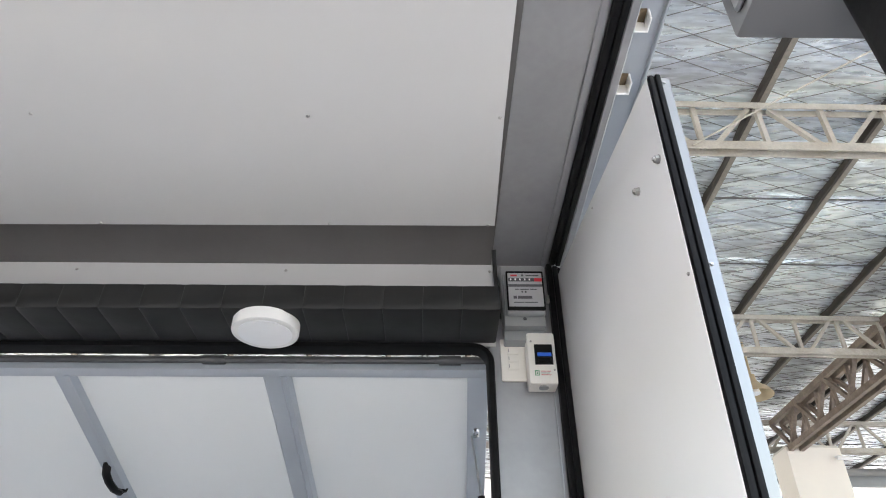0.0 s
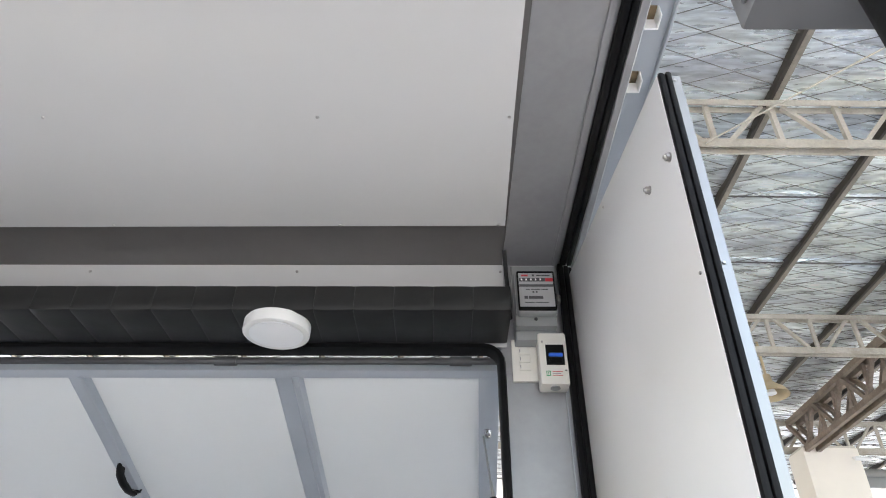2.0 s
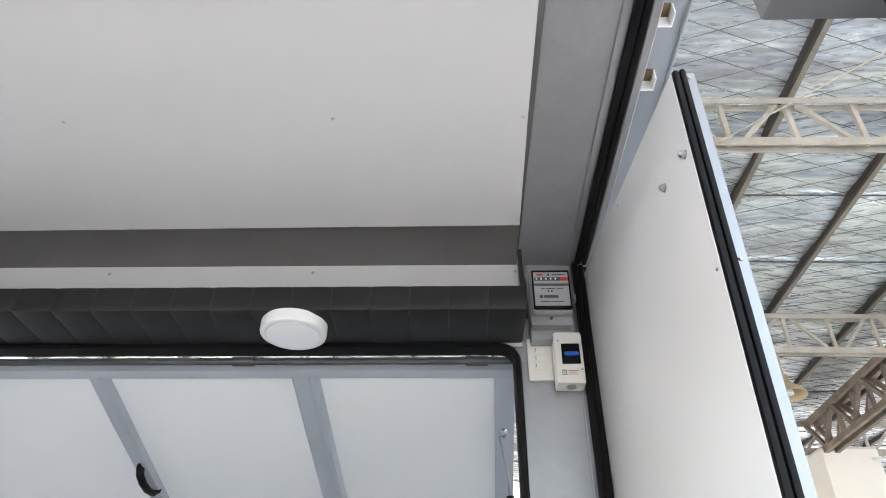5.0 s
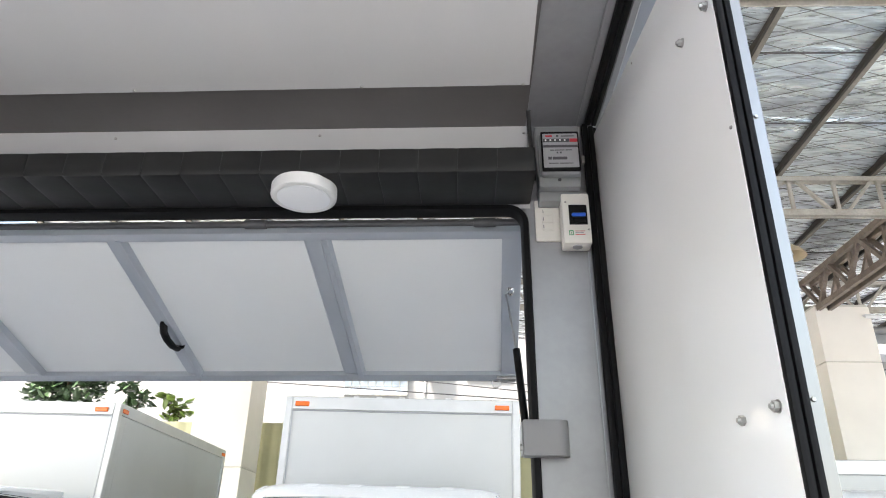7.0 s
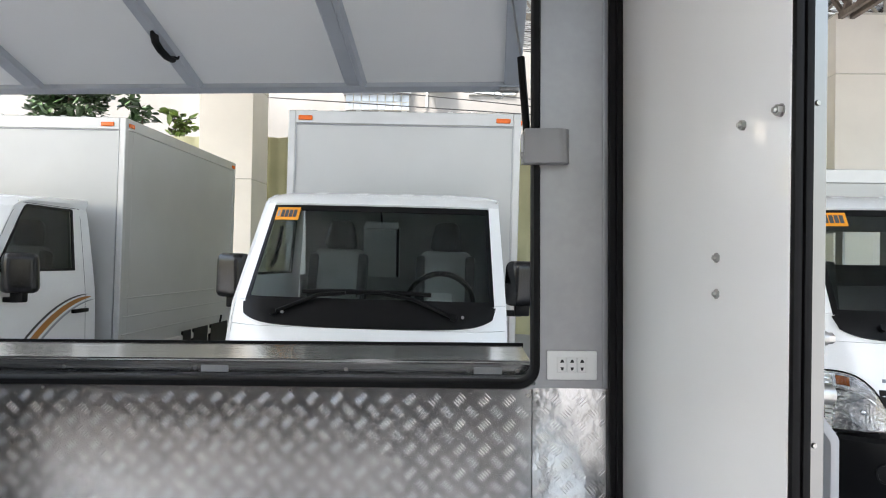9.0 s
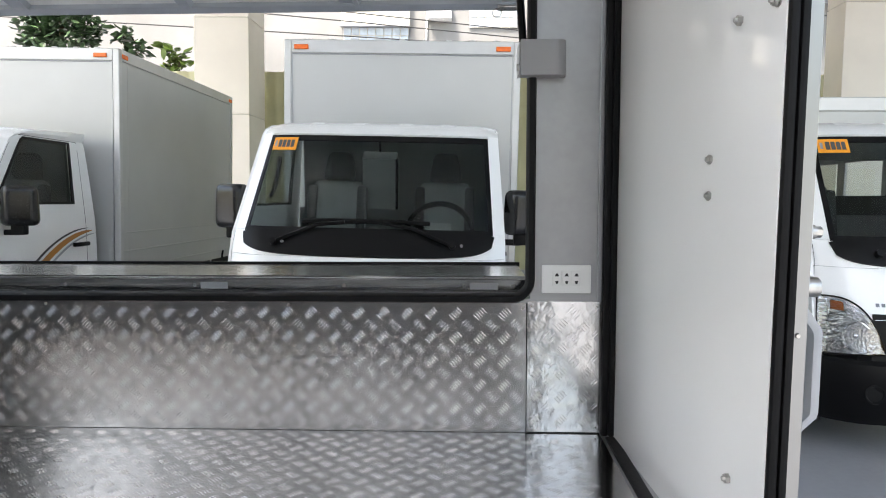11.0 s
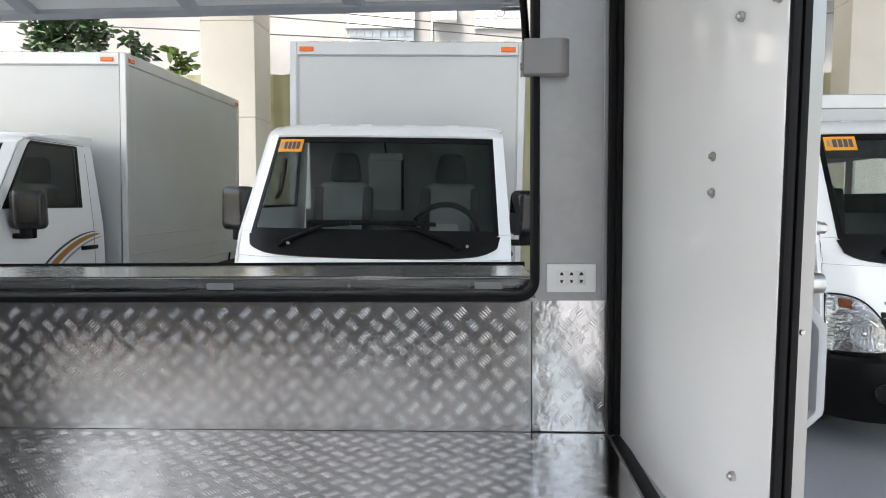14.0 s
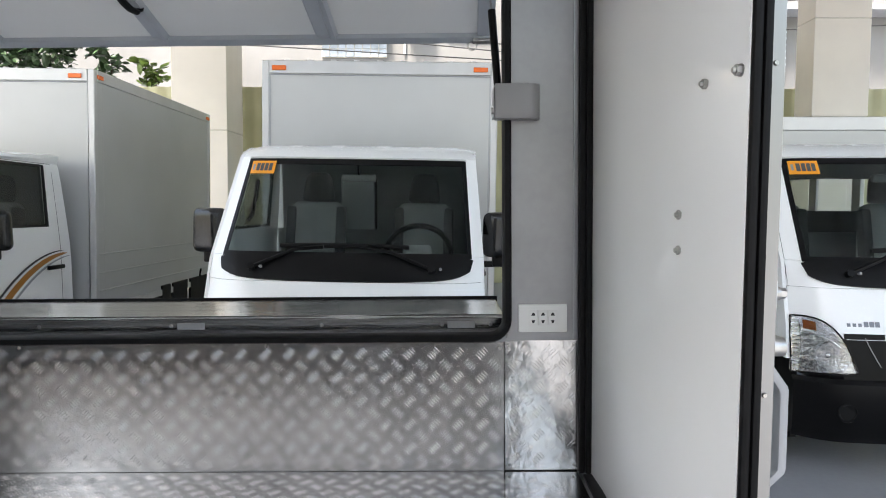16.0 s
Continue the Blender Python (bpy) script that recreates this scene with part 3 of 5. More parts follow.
lamp = thing("ceiling_lamp", (-0.32, 1.638, 2.223), "round white surface-mounted lamp under the padded box, unlit", "lamp")
LAMP = [(0.0, 2.2525), (0.0815, 2.2525), (0.083, 2.2510), (0.083, 2.2250), (0.082, 2.2220), (0.079, 2.2203), (0.070, 2.2203), (0.068, 2.2215), (0.0, 2.2215)]
part("housing", surface(span(0, 2 * math.pi, 64), list(range(len(LAMP))), lambda a, i: (-0.329 + LAMP[i][0] * math.cos(a), 1.638 - LAMP[i][0] * math.sin(a), LAMP[i][1])), WHITE_PLASTIC, lamp)
part("diffuser", rod((-0.329, 1.638, 2.2213), (-0.329, 1.638, 2.2195), 0.0665, 48), DIFFUSER, lamp, "pale frosted diffuser")

# ---- awning flap ----
HY, HZ, TY, TZ = 1.815, 2.230, 2.575, 1.985
AWN = Matrix.Translation((0, HY, HZ)) @ Matrix(((1, 0.028, 0, 0), (0, (TY - HY) / 0.796, (HZ - TZ) / 0.796, 0), (0, (TZ - HZ) / 0.796, (TY - HY) / 0.796, 0), (0, 0, 0, 1)))
AL, AX0, AX1 = 0.796, -1.95, 0.241
awning = thing("awning_flap", (-0.85, HY, HZ), "raised serving flap of white panels in a blue-grey steel frame", "awning flap")


def awn(name, bm, m, parent=None, label=""):
    bm.transform(AWN)
    return part(name, bm, m, parent or awning, label)


awn("outer_skin", box(AX0, AX1, 0.018, AL, 0.0178, 0.0208), BOX_SKIN)
RIBS = (-1.52, -0.935, -0.343)
xs = (AX0 + 0.04, *RIBS, 0.214)
for a, b in zip(xs, xs[1:]):
    awn("panel", box(a + 0.03, b - (0.014 if b == RIBS[1] else 0.03), 0.045, AL - 0.035, 0.006, 0.017), AWNING_SKIN, label="glossy pale panel")
for x in RIBS:
    w = 0.026 if x == RIBS[1] else 0.043
    bm = prism([(x - w, 0.016), (x - w + 0.003, 0.004), (x - w + 0.009, -0.002), (x + 0.010, -0.003), (x + 0.016, -0.012), (x + 0.031, -0.013), (x + 0.037, -0.001), (x + 0.043, 0.016)], "y", 0.0, 1.0)
    bm.transform(Matrix(((1, 0, 0, 0), (0, AL - 0.07, 0, 0.045), (0, 0, 1, 0), (0, 0, 0, 1))))
    awn("rib", bm, STEEL_BLUE)
awn("top_rail", box(AX0, AX1, 0.018, 0.05, -0.010, 0.0175, 0.004, seg=2), STEEL_BLUE)
awn("bottom_rail", box(AX0, AX1, AL - 0.04, AL, -0.012, 0.0175, 0.004, seg=2), STEEL_BLUE)
for a, b in ((AX0, AX0 + 0.08), (0.183, AX1)):
    awn("end_rail", box(a, b, 0.0505, AL - 0.0405, -0.008, 0.0175, 0.004, seg=2), STEEL_BLUE)
handle_pts = [(-0.928, 0.446, 0.004), (-0.927, 0.449, -0.012), (-0.927, 0.462, -0.028), (-0.923, 0.49, -0.038), (-0.919, 0.53, -0.038), (-0.915, 0.56, -0.028), (-0.913, 0.571, -0.012), (-0.913, 0.574, 0.004)]
awn("handle", sweep(handle_pts, circle(0.0135, 10, 0.010)), BLACK_PLASTIC, label="black plastic pull handle")
hook = awn("latch", box(0.168, 0.236, AL - 0.036, AL - 0.010, -0.022, -0.012, 0.002), BOLT, label="zinc latch with a ring")
awn("ring", sweep([(0.165 + 0.016 * math.cos(a), AL - 0.02, -0.034 + 0.016 * math.sin(a)) for a in [2 * math.pi * i / 16 for i in range(16)]], circle(0.002, 6), True), BOLT, hook)
eye_bolt = awn("eye_bolt", box(0.199, 0.219, 0.262, 0.300, -0.014, -0.008, 0.003), CHROME)
awn("eye", sweep([(0.209 + 0.008 * math.cos(a), 0.281 + 0.013 * math.sin(a), -0.016) for a in [2 * math.pi * i / 14 for i in range(14)]], circle(0.0025, 6), True), CHROME, eye_bolt)
hinge_rail = structure("hinge_rail", sweep([(WX0, FAR + 0.062, 2.2375), (WX1 + 0.02, FAR + 0.062, 2.2375)], circle(0.010, 10)), HINGE_GREY, "grey hinge rail along the top of the serving opening")
for x in (-1.35, -0.505, 0.135):
    part("sleeve", rod((x - 0.03, FAR + 0.062, 2.2375), (x + 0.03, FAR + 0.062, 2.2375), 0.0135, 14), HINGE_GREY, hinge_rail)
# gas strut and its bracket, on both side walls
strut = thing("gas_strut", (0.222, FAR + 0.05, 1.66), "black gas strut holding the flap open", "gas strut")
part("cylinder", rod((0.224, 1.795, 1.66), (0.209, 1.815, 1.875), 0.0095, 14), BLACK_PLASTIC, strut)
part("rod", rod((0.209, 1.815, 1.875), (0.205, 2.09, 2.125), 0.0035, 10), ALUMINIUM, strut, "thin steel rod")


def bracket(y0, y1, z0, lab, x0=0.210, m=None):
    t = thing("strut_bracket", (0.25, (y0 + y1) / 2, z0), lab, "bracket", "strut brackets")
    # a cover whose free end curves back to the wall
    front, back = (y0, y1) if y0 > 1 else (y1, y0)
    r = min(0.026, abs(y1 - y0) - 0.004)
    sg = 1 if back > front else -1
    arc = [(0.316 - r + r * math.sin(radians(a)), front + sg * (r - r * math.cos(radians(a)))) for a in range(0, 91, 15)]
    bm = prism([(x0, back), (x0, front)] + arc + [(0.316, back)], "z", z0, z0 + 0.08, bev=0.002)
    part("cover", bm, m or GREY_PLASTIC, t)
    part("flange", box(x0 - 0.003, x0 - 0.0005, y0 + 0.01, y1 + 0.03 if y1 > 1 else y1 - 0.01, z0 + 0.004, z0 + 0.076, 0.001), ALUMINIUM, t)
    part("pin", rod((x0 - 0.008, (y0 + y1) / 2, z0 + 0.02), (x0 - 0.002, (y0 + y1) / 2, z0 + 0.02), 0.008, 12), BOLT, t)
    return t


bracket(1.71, 1.7535, 1.60, "grey box bracket holding the gas strut")
bracket(NEAR + 0.0015, NEAR + 0.033, 1.655, "grey box bracket on the near side wall, its shade painted in", 0.224, SHADED_GREY)

# ---- stainless counter ----
counter = thing("counter_shelf", (-0.85, 1.98, 1.06), "brushed stainless counter shelf outside the serving opening", "counter")
part("top", box(WX0 + 0.02, 0.238, 1.845, 2.15, 1.102, 1.122, 0.003), STAINLESS, counter)
part("front_lip", box(WX0 + 0.02, 0.238, 1.834, 1.8445, 1.058, 1.117, 0.003), STAINLESS, counter)
part("ledge", box(WX0 + 0.02, 0.238, 1.803, 1.8335, 1.060, 1.066), STAINLESS, counter)
part("edge_seal", box(WX0 + 0.02, 0.243, 2.1502, 2.158, 1.106, 1.1285, 0.001), RUBBER, counter)
for x in (-1.33, -0.949, -0.610, -0.225, 0.081, 0.204):
    part("screw", screw_head((x, 1.834, 1.0985), (0, -1, 0), 0.005), BOLT, counter)
for x in (-0.559, 0.130):
    part("label_tape", box(x - 0.035, x + 0.035, 1.8325, 1.8338, 1.0895, 1.1065), GREY_PLASTIC, counter, "pale grey tape")

# ---- switches, outlet, meter, breaker ----
o = thing("power_outlet", (0.33, FAR, 1.096), "white three-gang wall outlet plate", "outlet")
part("plate", box(0.2665, 0.383, FAR - 0.009, FAR - 0.0005, 1.093, 1.161, 0.003, seg=2), WHITE_PLASTIC, o)
for i in range(3):
    x = 0.3018 + 0.0232 * i
    g = part("socket", box(x - 0.0107, x + 0.0107, FAR - 0.0115, FAR - 0.0092, 1.111, 1.147, 0.001), WHITE_PLASTIC, o)
    part("slot", prism([(x - 0.005, 1.134), (x + 0.005, 1.134), (x + 0.002, 1.141), (x - 0.002, 1.141)], "y", FAR - 0.0122, FAR - 0.0116), DARK_SLOT, g)
    part("slot", prism([(x - 0.004, 1.123), (x + 0.004, 1.123), (x + 0.002, 1.116), (x - 0.002, 1.116)], "y", FAR - 0.0122, FAR - 0.0116), DARK_SLOT, g)
sw = thing("light_switch", (0.2992, FAR, 2.145), "ivory three-gang wall switch plate", "light switch")
part("plate", box(0.2672, 0.3322, FAR - 0.010, FAR - 0.0005, 2.146, 2.266, 0.003, seg=2), IVORY, sw)
for i in range(3):
    z = 2.175 + 0.0225 * i
    r = part("rocker", box(0.2852, 0.3152, FAR - 0.0125, FAR - 0.0102, z, z + 0.0215, 0.001), IVORY, sw)
    part("mark", box(0.2872, 0.2892, FAR - 0.0131, FAR - 0.0126, z + 0.006, z + 0.016), GREY_PLASTIC, r)
bk = thing("circuit_breaker", (0.3689, FAR, 2.12), "ivory circuit breaker box with a blue lever", "breaker box")
part("case", box(0.3319, 0.4039, 1.70, FAR - 0.0005, 2.118, 2.262, 0.006, seg=2), IVORY, bk)
w = part("window", box(0.3489, 0.3949, 1.697, 1.6995, 2.170, 2.226), BLACK_PLASTIC, bk)
part("lever", box(0.3549, 0.3909, 1.690, 1.6965, 2.1905, 2.2005, 0.002), BLUE_SWITCH, w, "blue lever")
part("toggle", box(0.3569, 0.3889, 1.692, 1.6965, 2.174, 2.188, 0.002), BLACK_PLASTIC, w)
for x, z in ((0.3419, 2.236), (0.3969, 2.156)):
    part("screw", screw_head((x, 1.70, z), (0, -1, 0), 0.003), BOLT, bk)
mark = box(0.3462, 0.3482, 1.6990, 1.6996, 2.1400, 2.1540)
for x0, x1, z0, z1 in ((0.3555, 0.3575, 2.1400, 2.1540), (0.3484, 0.3553, 2.1520, 2.1540), (0.3484, 0.3553, 2.1400, 2.1418), (0.3510, 0.3528, 2.1440, 2.1500)):
    box(x0, x1, 1.6990, 1.6996, z0, z1, bm=mark)
part("label", mark, GREEN_INK, bk, "green printed square mark")
for i in range(3):
    part("print_bar", box(0.3619, 0.3869 - 0.004 * (i % 2), 1.6990, 1.6996, 2.141 + 0.005 * i, 2.1425 + 0.005 * i), GREY_PLASTIC if i == 1 else RED_INK, bk)
part("cable_knockout", rod((0.3690, 1.722, 2.1185), (0.3690, 1.722, 2.1155), 0.0125, 16), GREY_PLASTIC, bk, "grey round cable knockout")
mt = thing("electricity_meter", (0.3312, FAR, 2.21), "grey electricity meter with a clear front and printed face", "meter")
part("base", box(0.2752, 0.3912, 1.695, FAR - 0.0005, 2.310, 2.445, 0.006, seg=2), METER_GREY, mt)
part("backplate", box(0.2752, 0.4012, FAR - 0.03, FAR - 0.0005, 2.4455, 2.490, 0.004), METER_GREY, mt)
rim = part("cover_rim", box(0.2795, 0.3862, 1.664, 1.6945, 2.300, 2.430, 0.012, seg=4), METER_GREY, mt)
part("bezel", box(0.2825, 0.3832, 1.6535, 1.6638, 2.305, 2.425, 0.005, seg=3), BLACK_PLASTIC, mt)
part("face", box(0.2868, 0.3780, 1.6510, 1.6534, 2.3120, 2.4155, 0.001), METER_FACE, mt)
part("counter_window", box(0.2880, 0.3570, 1.6497, 1.6508, 2.3885, 2.3985), INK, mt)
part("red_field", box(0.3575, 0.3775, 1.6497, 1.6508, 2.3885, 2.3985), RED_INK, mt)
part("dark_band", box(0.2875, 0.3775, 1.6497, 1.6508, 2.372, 2.379), INK, mt)
for k in range(5):
    part("digit", box(0.2925 + 0.0125 * k, 0.2965 + 0.0125 * k, 1.6490, 1.6496, 2.391, 2.3965), WHITE_PLASTIC, mt)
part("print_bar", box(0.2945, 0.3120, 1.6497, 1.6508, 2.4045, 2.4095), RED_INK, mt)
for x0, x1, z0, z1 in ((0.2990, 0.3080, 2.335, 2.343), (0.3105, 0.3480, 2.335, 2.343), (0.3000, 0.3250, 2.3225, 2.3245), (0.3280, 0.3620, 2.3225, 2.3245), (0.3050, 0.3150, 2.3625, 2.3645), (0.3180, 0.3420, 2.3625, 2.3645), (0.3450, 0.3620, 2.3625, 2.3645), (0.3212, 0.3255, 2.3535, 2.358), (0.3300, 0.3343, 2.3535, 2.358), (0.3230, 0.3290, 2.4045, 2.410), (0.3350, 0.3700, 2.4055, 2.4080)):
    part("print_bar", box(x0, x1, 1.6497, 1.6508, z0, z1), INK, mt)
tc = part("terminal_cover", box(0.2760, 0.3840, 1.684, FAR - 0.001, 2.272, 2.3095, 0.005, seg=2), METER_GREY, mt)
part("cover_foot", box(0.2765, 0.3870, 1.706, FAR - 0.001, 2.243, 2.2715, 0.004, seg=2), METER_GREY, tc)
part("screw", screw_head((0.3295, 1.684, 2.2935), (0, -1, 0), 0.005), HINGE_GREY, tc)
part("side_latch", box(0.3917, 0.4012, 1.69, 1.705, 2.35, 2.372, 0.002), BOLT, mt)
solo("wall_cable", sweep([(0.2692, FAR - 0.008, 2.33), (0.2672, FAR - 0.009, 2.41), (0.2632, FAR - 0.022, 2.46), (0.2582, 1.69, 2.492), (0.2562, 1.675, 2.509)], circle(0.006, 8)), CABLE, "short black cable running up beside the meter", "cable")

STAND = Matrix.Identity(4)


# ---- parked light trucks ----
def front_y(z):
    """How far back the cab's front stands at a height."""
    zs = (0.2, 0.45, 0.75, 0.95, 1.07, 1.69, 1.76, 1.80)
    ys = (-0.04, -0.10, -0.07, 0.0, 0.06, 0.50, 0.62, 0.80)
    return float(np.interp(z, zs, ys))


def half_w(z):
    return float(np.interp(z, (0.2, 0.5, 0.95, 1.1, 1.70, 1.78), (0.75, 0.78, 0.768, 0.763, 0.718, 0.69)))


def nose(u, z, out=0.0):
    """A point of the rounded front; u runs across it from -1 to 1."""
    a = abs(u)
    flat = min(1.0, max(0.0, (z - 0.95) / 0.12))
    y = front_y(z) + (0.05 - 0.01 * flat) * a ** 2 + (0.10 - 0.03 * flat) * max(0.0, a - 0.72) ** 2 / 0.0784
    return (u * half_w(z), y - out, z)


BACK, RAKE = 1.58, 0.08


def flank(sd, s, z, out=0.0):
    """A point of the cab's side; s runs from the front pillar to the back."""
    y0 = front_y(z) + (0.15 if z < 1.0 else 0.118)
    y1 = BACK - RAKE * (max(0.0, z - 1.0) / 0.7) ** 1.3
    y = float(np.interp(s, (0, 0.14, 0.72, 1), (y0, y0 + 0.10, 1.285, y1)))
    return (sd * (half_w(z) + out), y, z)


def light_truck(name, at, label, body, tilt=(0.0, 0.0), top=2.502, B0=1.76, marker_in=0.135, turn=0.0):
    t = thing(name, at, label, "truck", "parked light trucks", tilt=tilt, turn=turn)

    def p(nm, bm, m, parent=t, lab=""):
        return part(nm, bm, m, parent, lab, local=True)

    # nose panel, pillars, glass
    p("hood", surface(span(-1, 1, 28), [0.74, 0.80, 0.86, 0.92, 0.96, 0.985], nose, 0.012), PAINT)
    def cowl(u, v):
        a = abs(u)
        lo, hi = 0.992 + 0.03 * a ** 4 + 0.025 * a ** 14, 1.125 - 0.018 * a ** 14
        return nose(u * (0.897 + 0.025 * v), lo + (hi - lo) * v, 0.006)
    p("cowl", surface(span(-1, -0.86, 8) + span(-0.84, 0.84, 22) + span(0.86, 1, 8), [0.0, 0.3, 0.7, 1.0], cowl, 0.012), BLACK_PLASTIC, lab="black cowl grille")
    p("scuttle", surface(span(-1, 1, 26), [0.986, 1.02, 1.08, 1.12], lambda u, z: nose(u, z, -0.008), 0.008), PAINT)
    for sd in (-1, 1):
        p("front_pillar", surface(sorted([sd * 0.912, sd * 0.955, sd]), [1.12, 1.3, 1.5, 1.65, 1.688], nose, 0.03), PAINT)
    glass_pane = p("windscreen", surface(span(-0.89, 0.89, 24), span(1.13, 1.655, 8), nose, 0.004), WINDSCREEN, lab="tinted windscreen")
    glass_pane.visible_shadow = False
    for us, vs in ((span(-0.912, 0.912, 24), [1.115, 1.14]), (span(-0.912, 0.912, 24), [1.642, 1.676]), ([-0.912, -0.88], span(1.14, 1.642, 6)), ([0.88, 0.912], span(1.14, 1.642, 6))):
        p("windscreen_border", surface(us, vs, lambda u, z: nose(u, z, 0.003), 0.005), BLACK_PLASTIC, glass_pane, "black glass border")
    # roof
    def roof(u, v):
        x, y, z = nose(u, 1.688)
        f = v
        zz = 1.688 + 0.08 * (1 - (1 - min(1, f * 3.5)) ** 2) + 0.045 * f - 0.015 * abs(u) ** 9 * min(1.0, 6 * f)
        return (x, y + (BACK - RAKE - y) * f, zz)
    def roof_at(sd, y):
        y0 = nose(sd, 1.688)[1]
        return roof(sd, min(1.0, max(0.0, (y - y0) / (BACK - RAKE - y0))))
    rf = p("roof", surface(span(-1, 1, 24), [0, 0.03, 0.07, 0.12, 0.2, 0.3, 0.5, 0.8, 1.0], roof, 0.012), PAINT)
    for u in (-0.57, -0.2, 0.2, 0.57):
        p("roof_rib", surface([u - 0.07, u - 0.045, u + 0.045, u + 0.07], [0.16, 0.2, 0.5, 0.95], lambda a, v: tuple(Vector(roof(a, v)) + Vector((0, 0, 0.005 if abs(a - u) < 0.05 and v > 0.17 else -0.002))), 0), PAINT, rf)
    for sd in (-1, 1):
        p("roof_side", surface(span(0, 1, 12), [0, 0.5, 1], lambda s, v: tuple(Vector(flank(sd, s, 1.726)).lerp(Vector(roof_at(sd, flank(sd, s, 1.726)[1])), v) + Vector((sd * 0.010 * math.sin(math.pi * v), 0, 0))), 0.01), PAINT, rf)
    # sides with their windows
    zs = [0.62, 0.80, 0.95, 1.10, 1.20, 1.245, 1.35, 1.45, 1.55, 1.63, 1.67, 1.69, 1.708, 1.726]
    ss = [0.0, 0.03, 0.07, 0.14, 0.3, 0.55, 0.72, 0.755, 0.9, 1.0]
    for sd in (-1, 1):
        def win(s, z):
            return not (0.14 < s < 0.72 and 1.245 < z < 1.708)
        side = p("side_panel", surface(ss, zs, lambda s, z: flank(sd, s, z), 0.02, win), PAINT)
        p("arch_panel", surface(ss[6:], [0.36, 0.5, 0.62], lambda s, z: flank(sd, s, z), 0.02), PAINT)
        pane = p("side_window", surface([0.135, 0.3, 0.55, 0.725], [1.24, 1.35, 1.5, 1.63, 1.68, 1.712], lambda s, z: flank(sd, s, z, -0.012), 0.004), SIDE_GLASS, lab="tinted side window")
        pane.visible_shadow = False
        for a, b, c, d in ((0.13, 0.735, 1.240, 1.258), (0.13, 0.735, 1.696, 1.713), (0.705, 0.735, 1.258, 1.696), (0.13, 0.152, 1.258, 1.696)):
            p("window_seal", surface(span(a, b, 6), span(c, d, 8), lambda s, z: flank(sd, s, z, 0.004), 0.006), RUBBER, pane)
        hd = p("door_handle", box(-0.014, 0.014, -0.10, 0.10, -0.016, 0.016, 0.008, m=Matrix.Translation((sd * 0.808, 1.30, 0.93)), seg=2), BLACK_PLASTIC)
        p("handle_cup", box(-0.004, 0.004, -0.05, 0.05, -0.022, 0.022, 0.003, m=Matrix.Translation((sd * 0.793, 1.305, 0.93))), PAINT, hd)
        for s0 in (0.0, 0.86):
            p("door_gap", surface([s0, s0 + 0.006], span(0.62, 1.722, 14), lambda s, z: flank(sd, s, z, 0.0015)), INK)
        p("door_gap", surface(span(0.0, 0.86, 10), [1.720, 1.7245], lambda s, z: flank(sd, s, z, 0.0015)), INK)
        # swoosh decals on the doors
        for k, m in enumerate((STRIPE_BLACK, STRIPE_ORANGE, STRIPE_GREY)):
            def sw(f, g, k=k):
                c = 0.55 + 0.92 * f + 0.05 * k
                z = 0.66 + 0.39 * (1 - (1 - f) ** 2.0) - 0.045 * k * (1 - 0.5 * f)
                wd = (0.018, 0.052, 0.02)[k] * (1 - f) ** 0.6 + 0.001
                return (sd * (half_w(z) + 0.003), c, z + (g - 0.5) * wd * 1.5)
            p("decal", surface(span(0, 1, 18), [0, 1], sw), m, lab="curved stripe decal")
        # mirrors
        mx = sd * 0.878
        mm = Matrix.Translation((mx, 0.47, 1.23)) @ Matrix.Rotation(radians(sd * 30), 4, "Z")
        shell = box(-0.115, 0.115, -0.065, 0.065, -0.125, 0.142, 0.052, seg=5)
        for v in shell.verts:
            v.co.x *= 1 - 0.14 * max(0.0, -v.co.y / 0.06) - 0.08 * max(0.0, v.co.z / 0.125)
        shell.transform(mm)
        mir = p("mirror", shell, MIRROR_CASE, lab="glossy black door mirror")
        p("mirror_glass", box(-0.075, 0.075, 0.066, 0.069, -0.085, 0.10, m=mm), CHROME, mir)
        p("mirror_foot", box(-0.045, 0.045, -0.03, 0.03, -0.06, 0.02, 0.012, m=Matrix.Translation((mx - sd * 0.01, 0.48, 1.105)), seg=2), BLACK_PLASTIC, mir)
        p("mirror_arm", box(-0.05, 0.05, -0.022, 0.022, -0.018, 0.018, 0.006, m=Matrix.Translation((mx - sd * 0.06, 0.485, 1.06)), seg=2), BLACK_PLASTIC, mir)
        # headlamps
        def lamp_face(u, v, out):
            g = min(1.0, max(0.0, (1 - abs(u)) / 0.34))
            lo = 0.558 + 0.018 * g
            hi = lo + 0.008 + 0.275 * (1 - g ** 3)
            return nose(u, lo + (hi - lo) * v, out)
        LAMP_U = span(0.66, 1.003, 14) if sd > 0 else span(1.003, 0.66, 14)
        p("lamp_surround", surface([sd * u for u in (span(0.49, 0.735, 6) if sd > 0 else span(0.735, 0.49, 6))], [0.53, 0.6, 0.68, 0.77], lambda u, z: nose(u, z, 0.003), 0.004), BLACK_PLASTIC)
        p("grille_edge", sweep([nose(sd * (0.614 - 0.094 * k / 6), 0.752 - 0.14 * (k / 6) ** 0.9, 0.008) for k in range(7)], circle(0.0025, 6)), GREY_PLASTIC)
        hl = p("headlamp", surface([sd * u for u in LAMP_U], [0.02, 0.3, 0.7, 0.97], lambda u, v: lamp_face(u, v, 0.004), 0.006), SILVER, lab="clear headlamp unit")
        lens = p("lens", surface([sd * u for u in LAMP_U], [0.0, 0.2, 0.5, 0.8, 1.0], lambda u, v: lamp_face(u, v, 0.016), 0.003), LENS, hl)
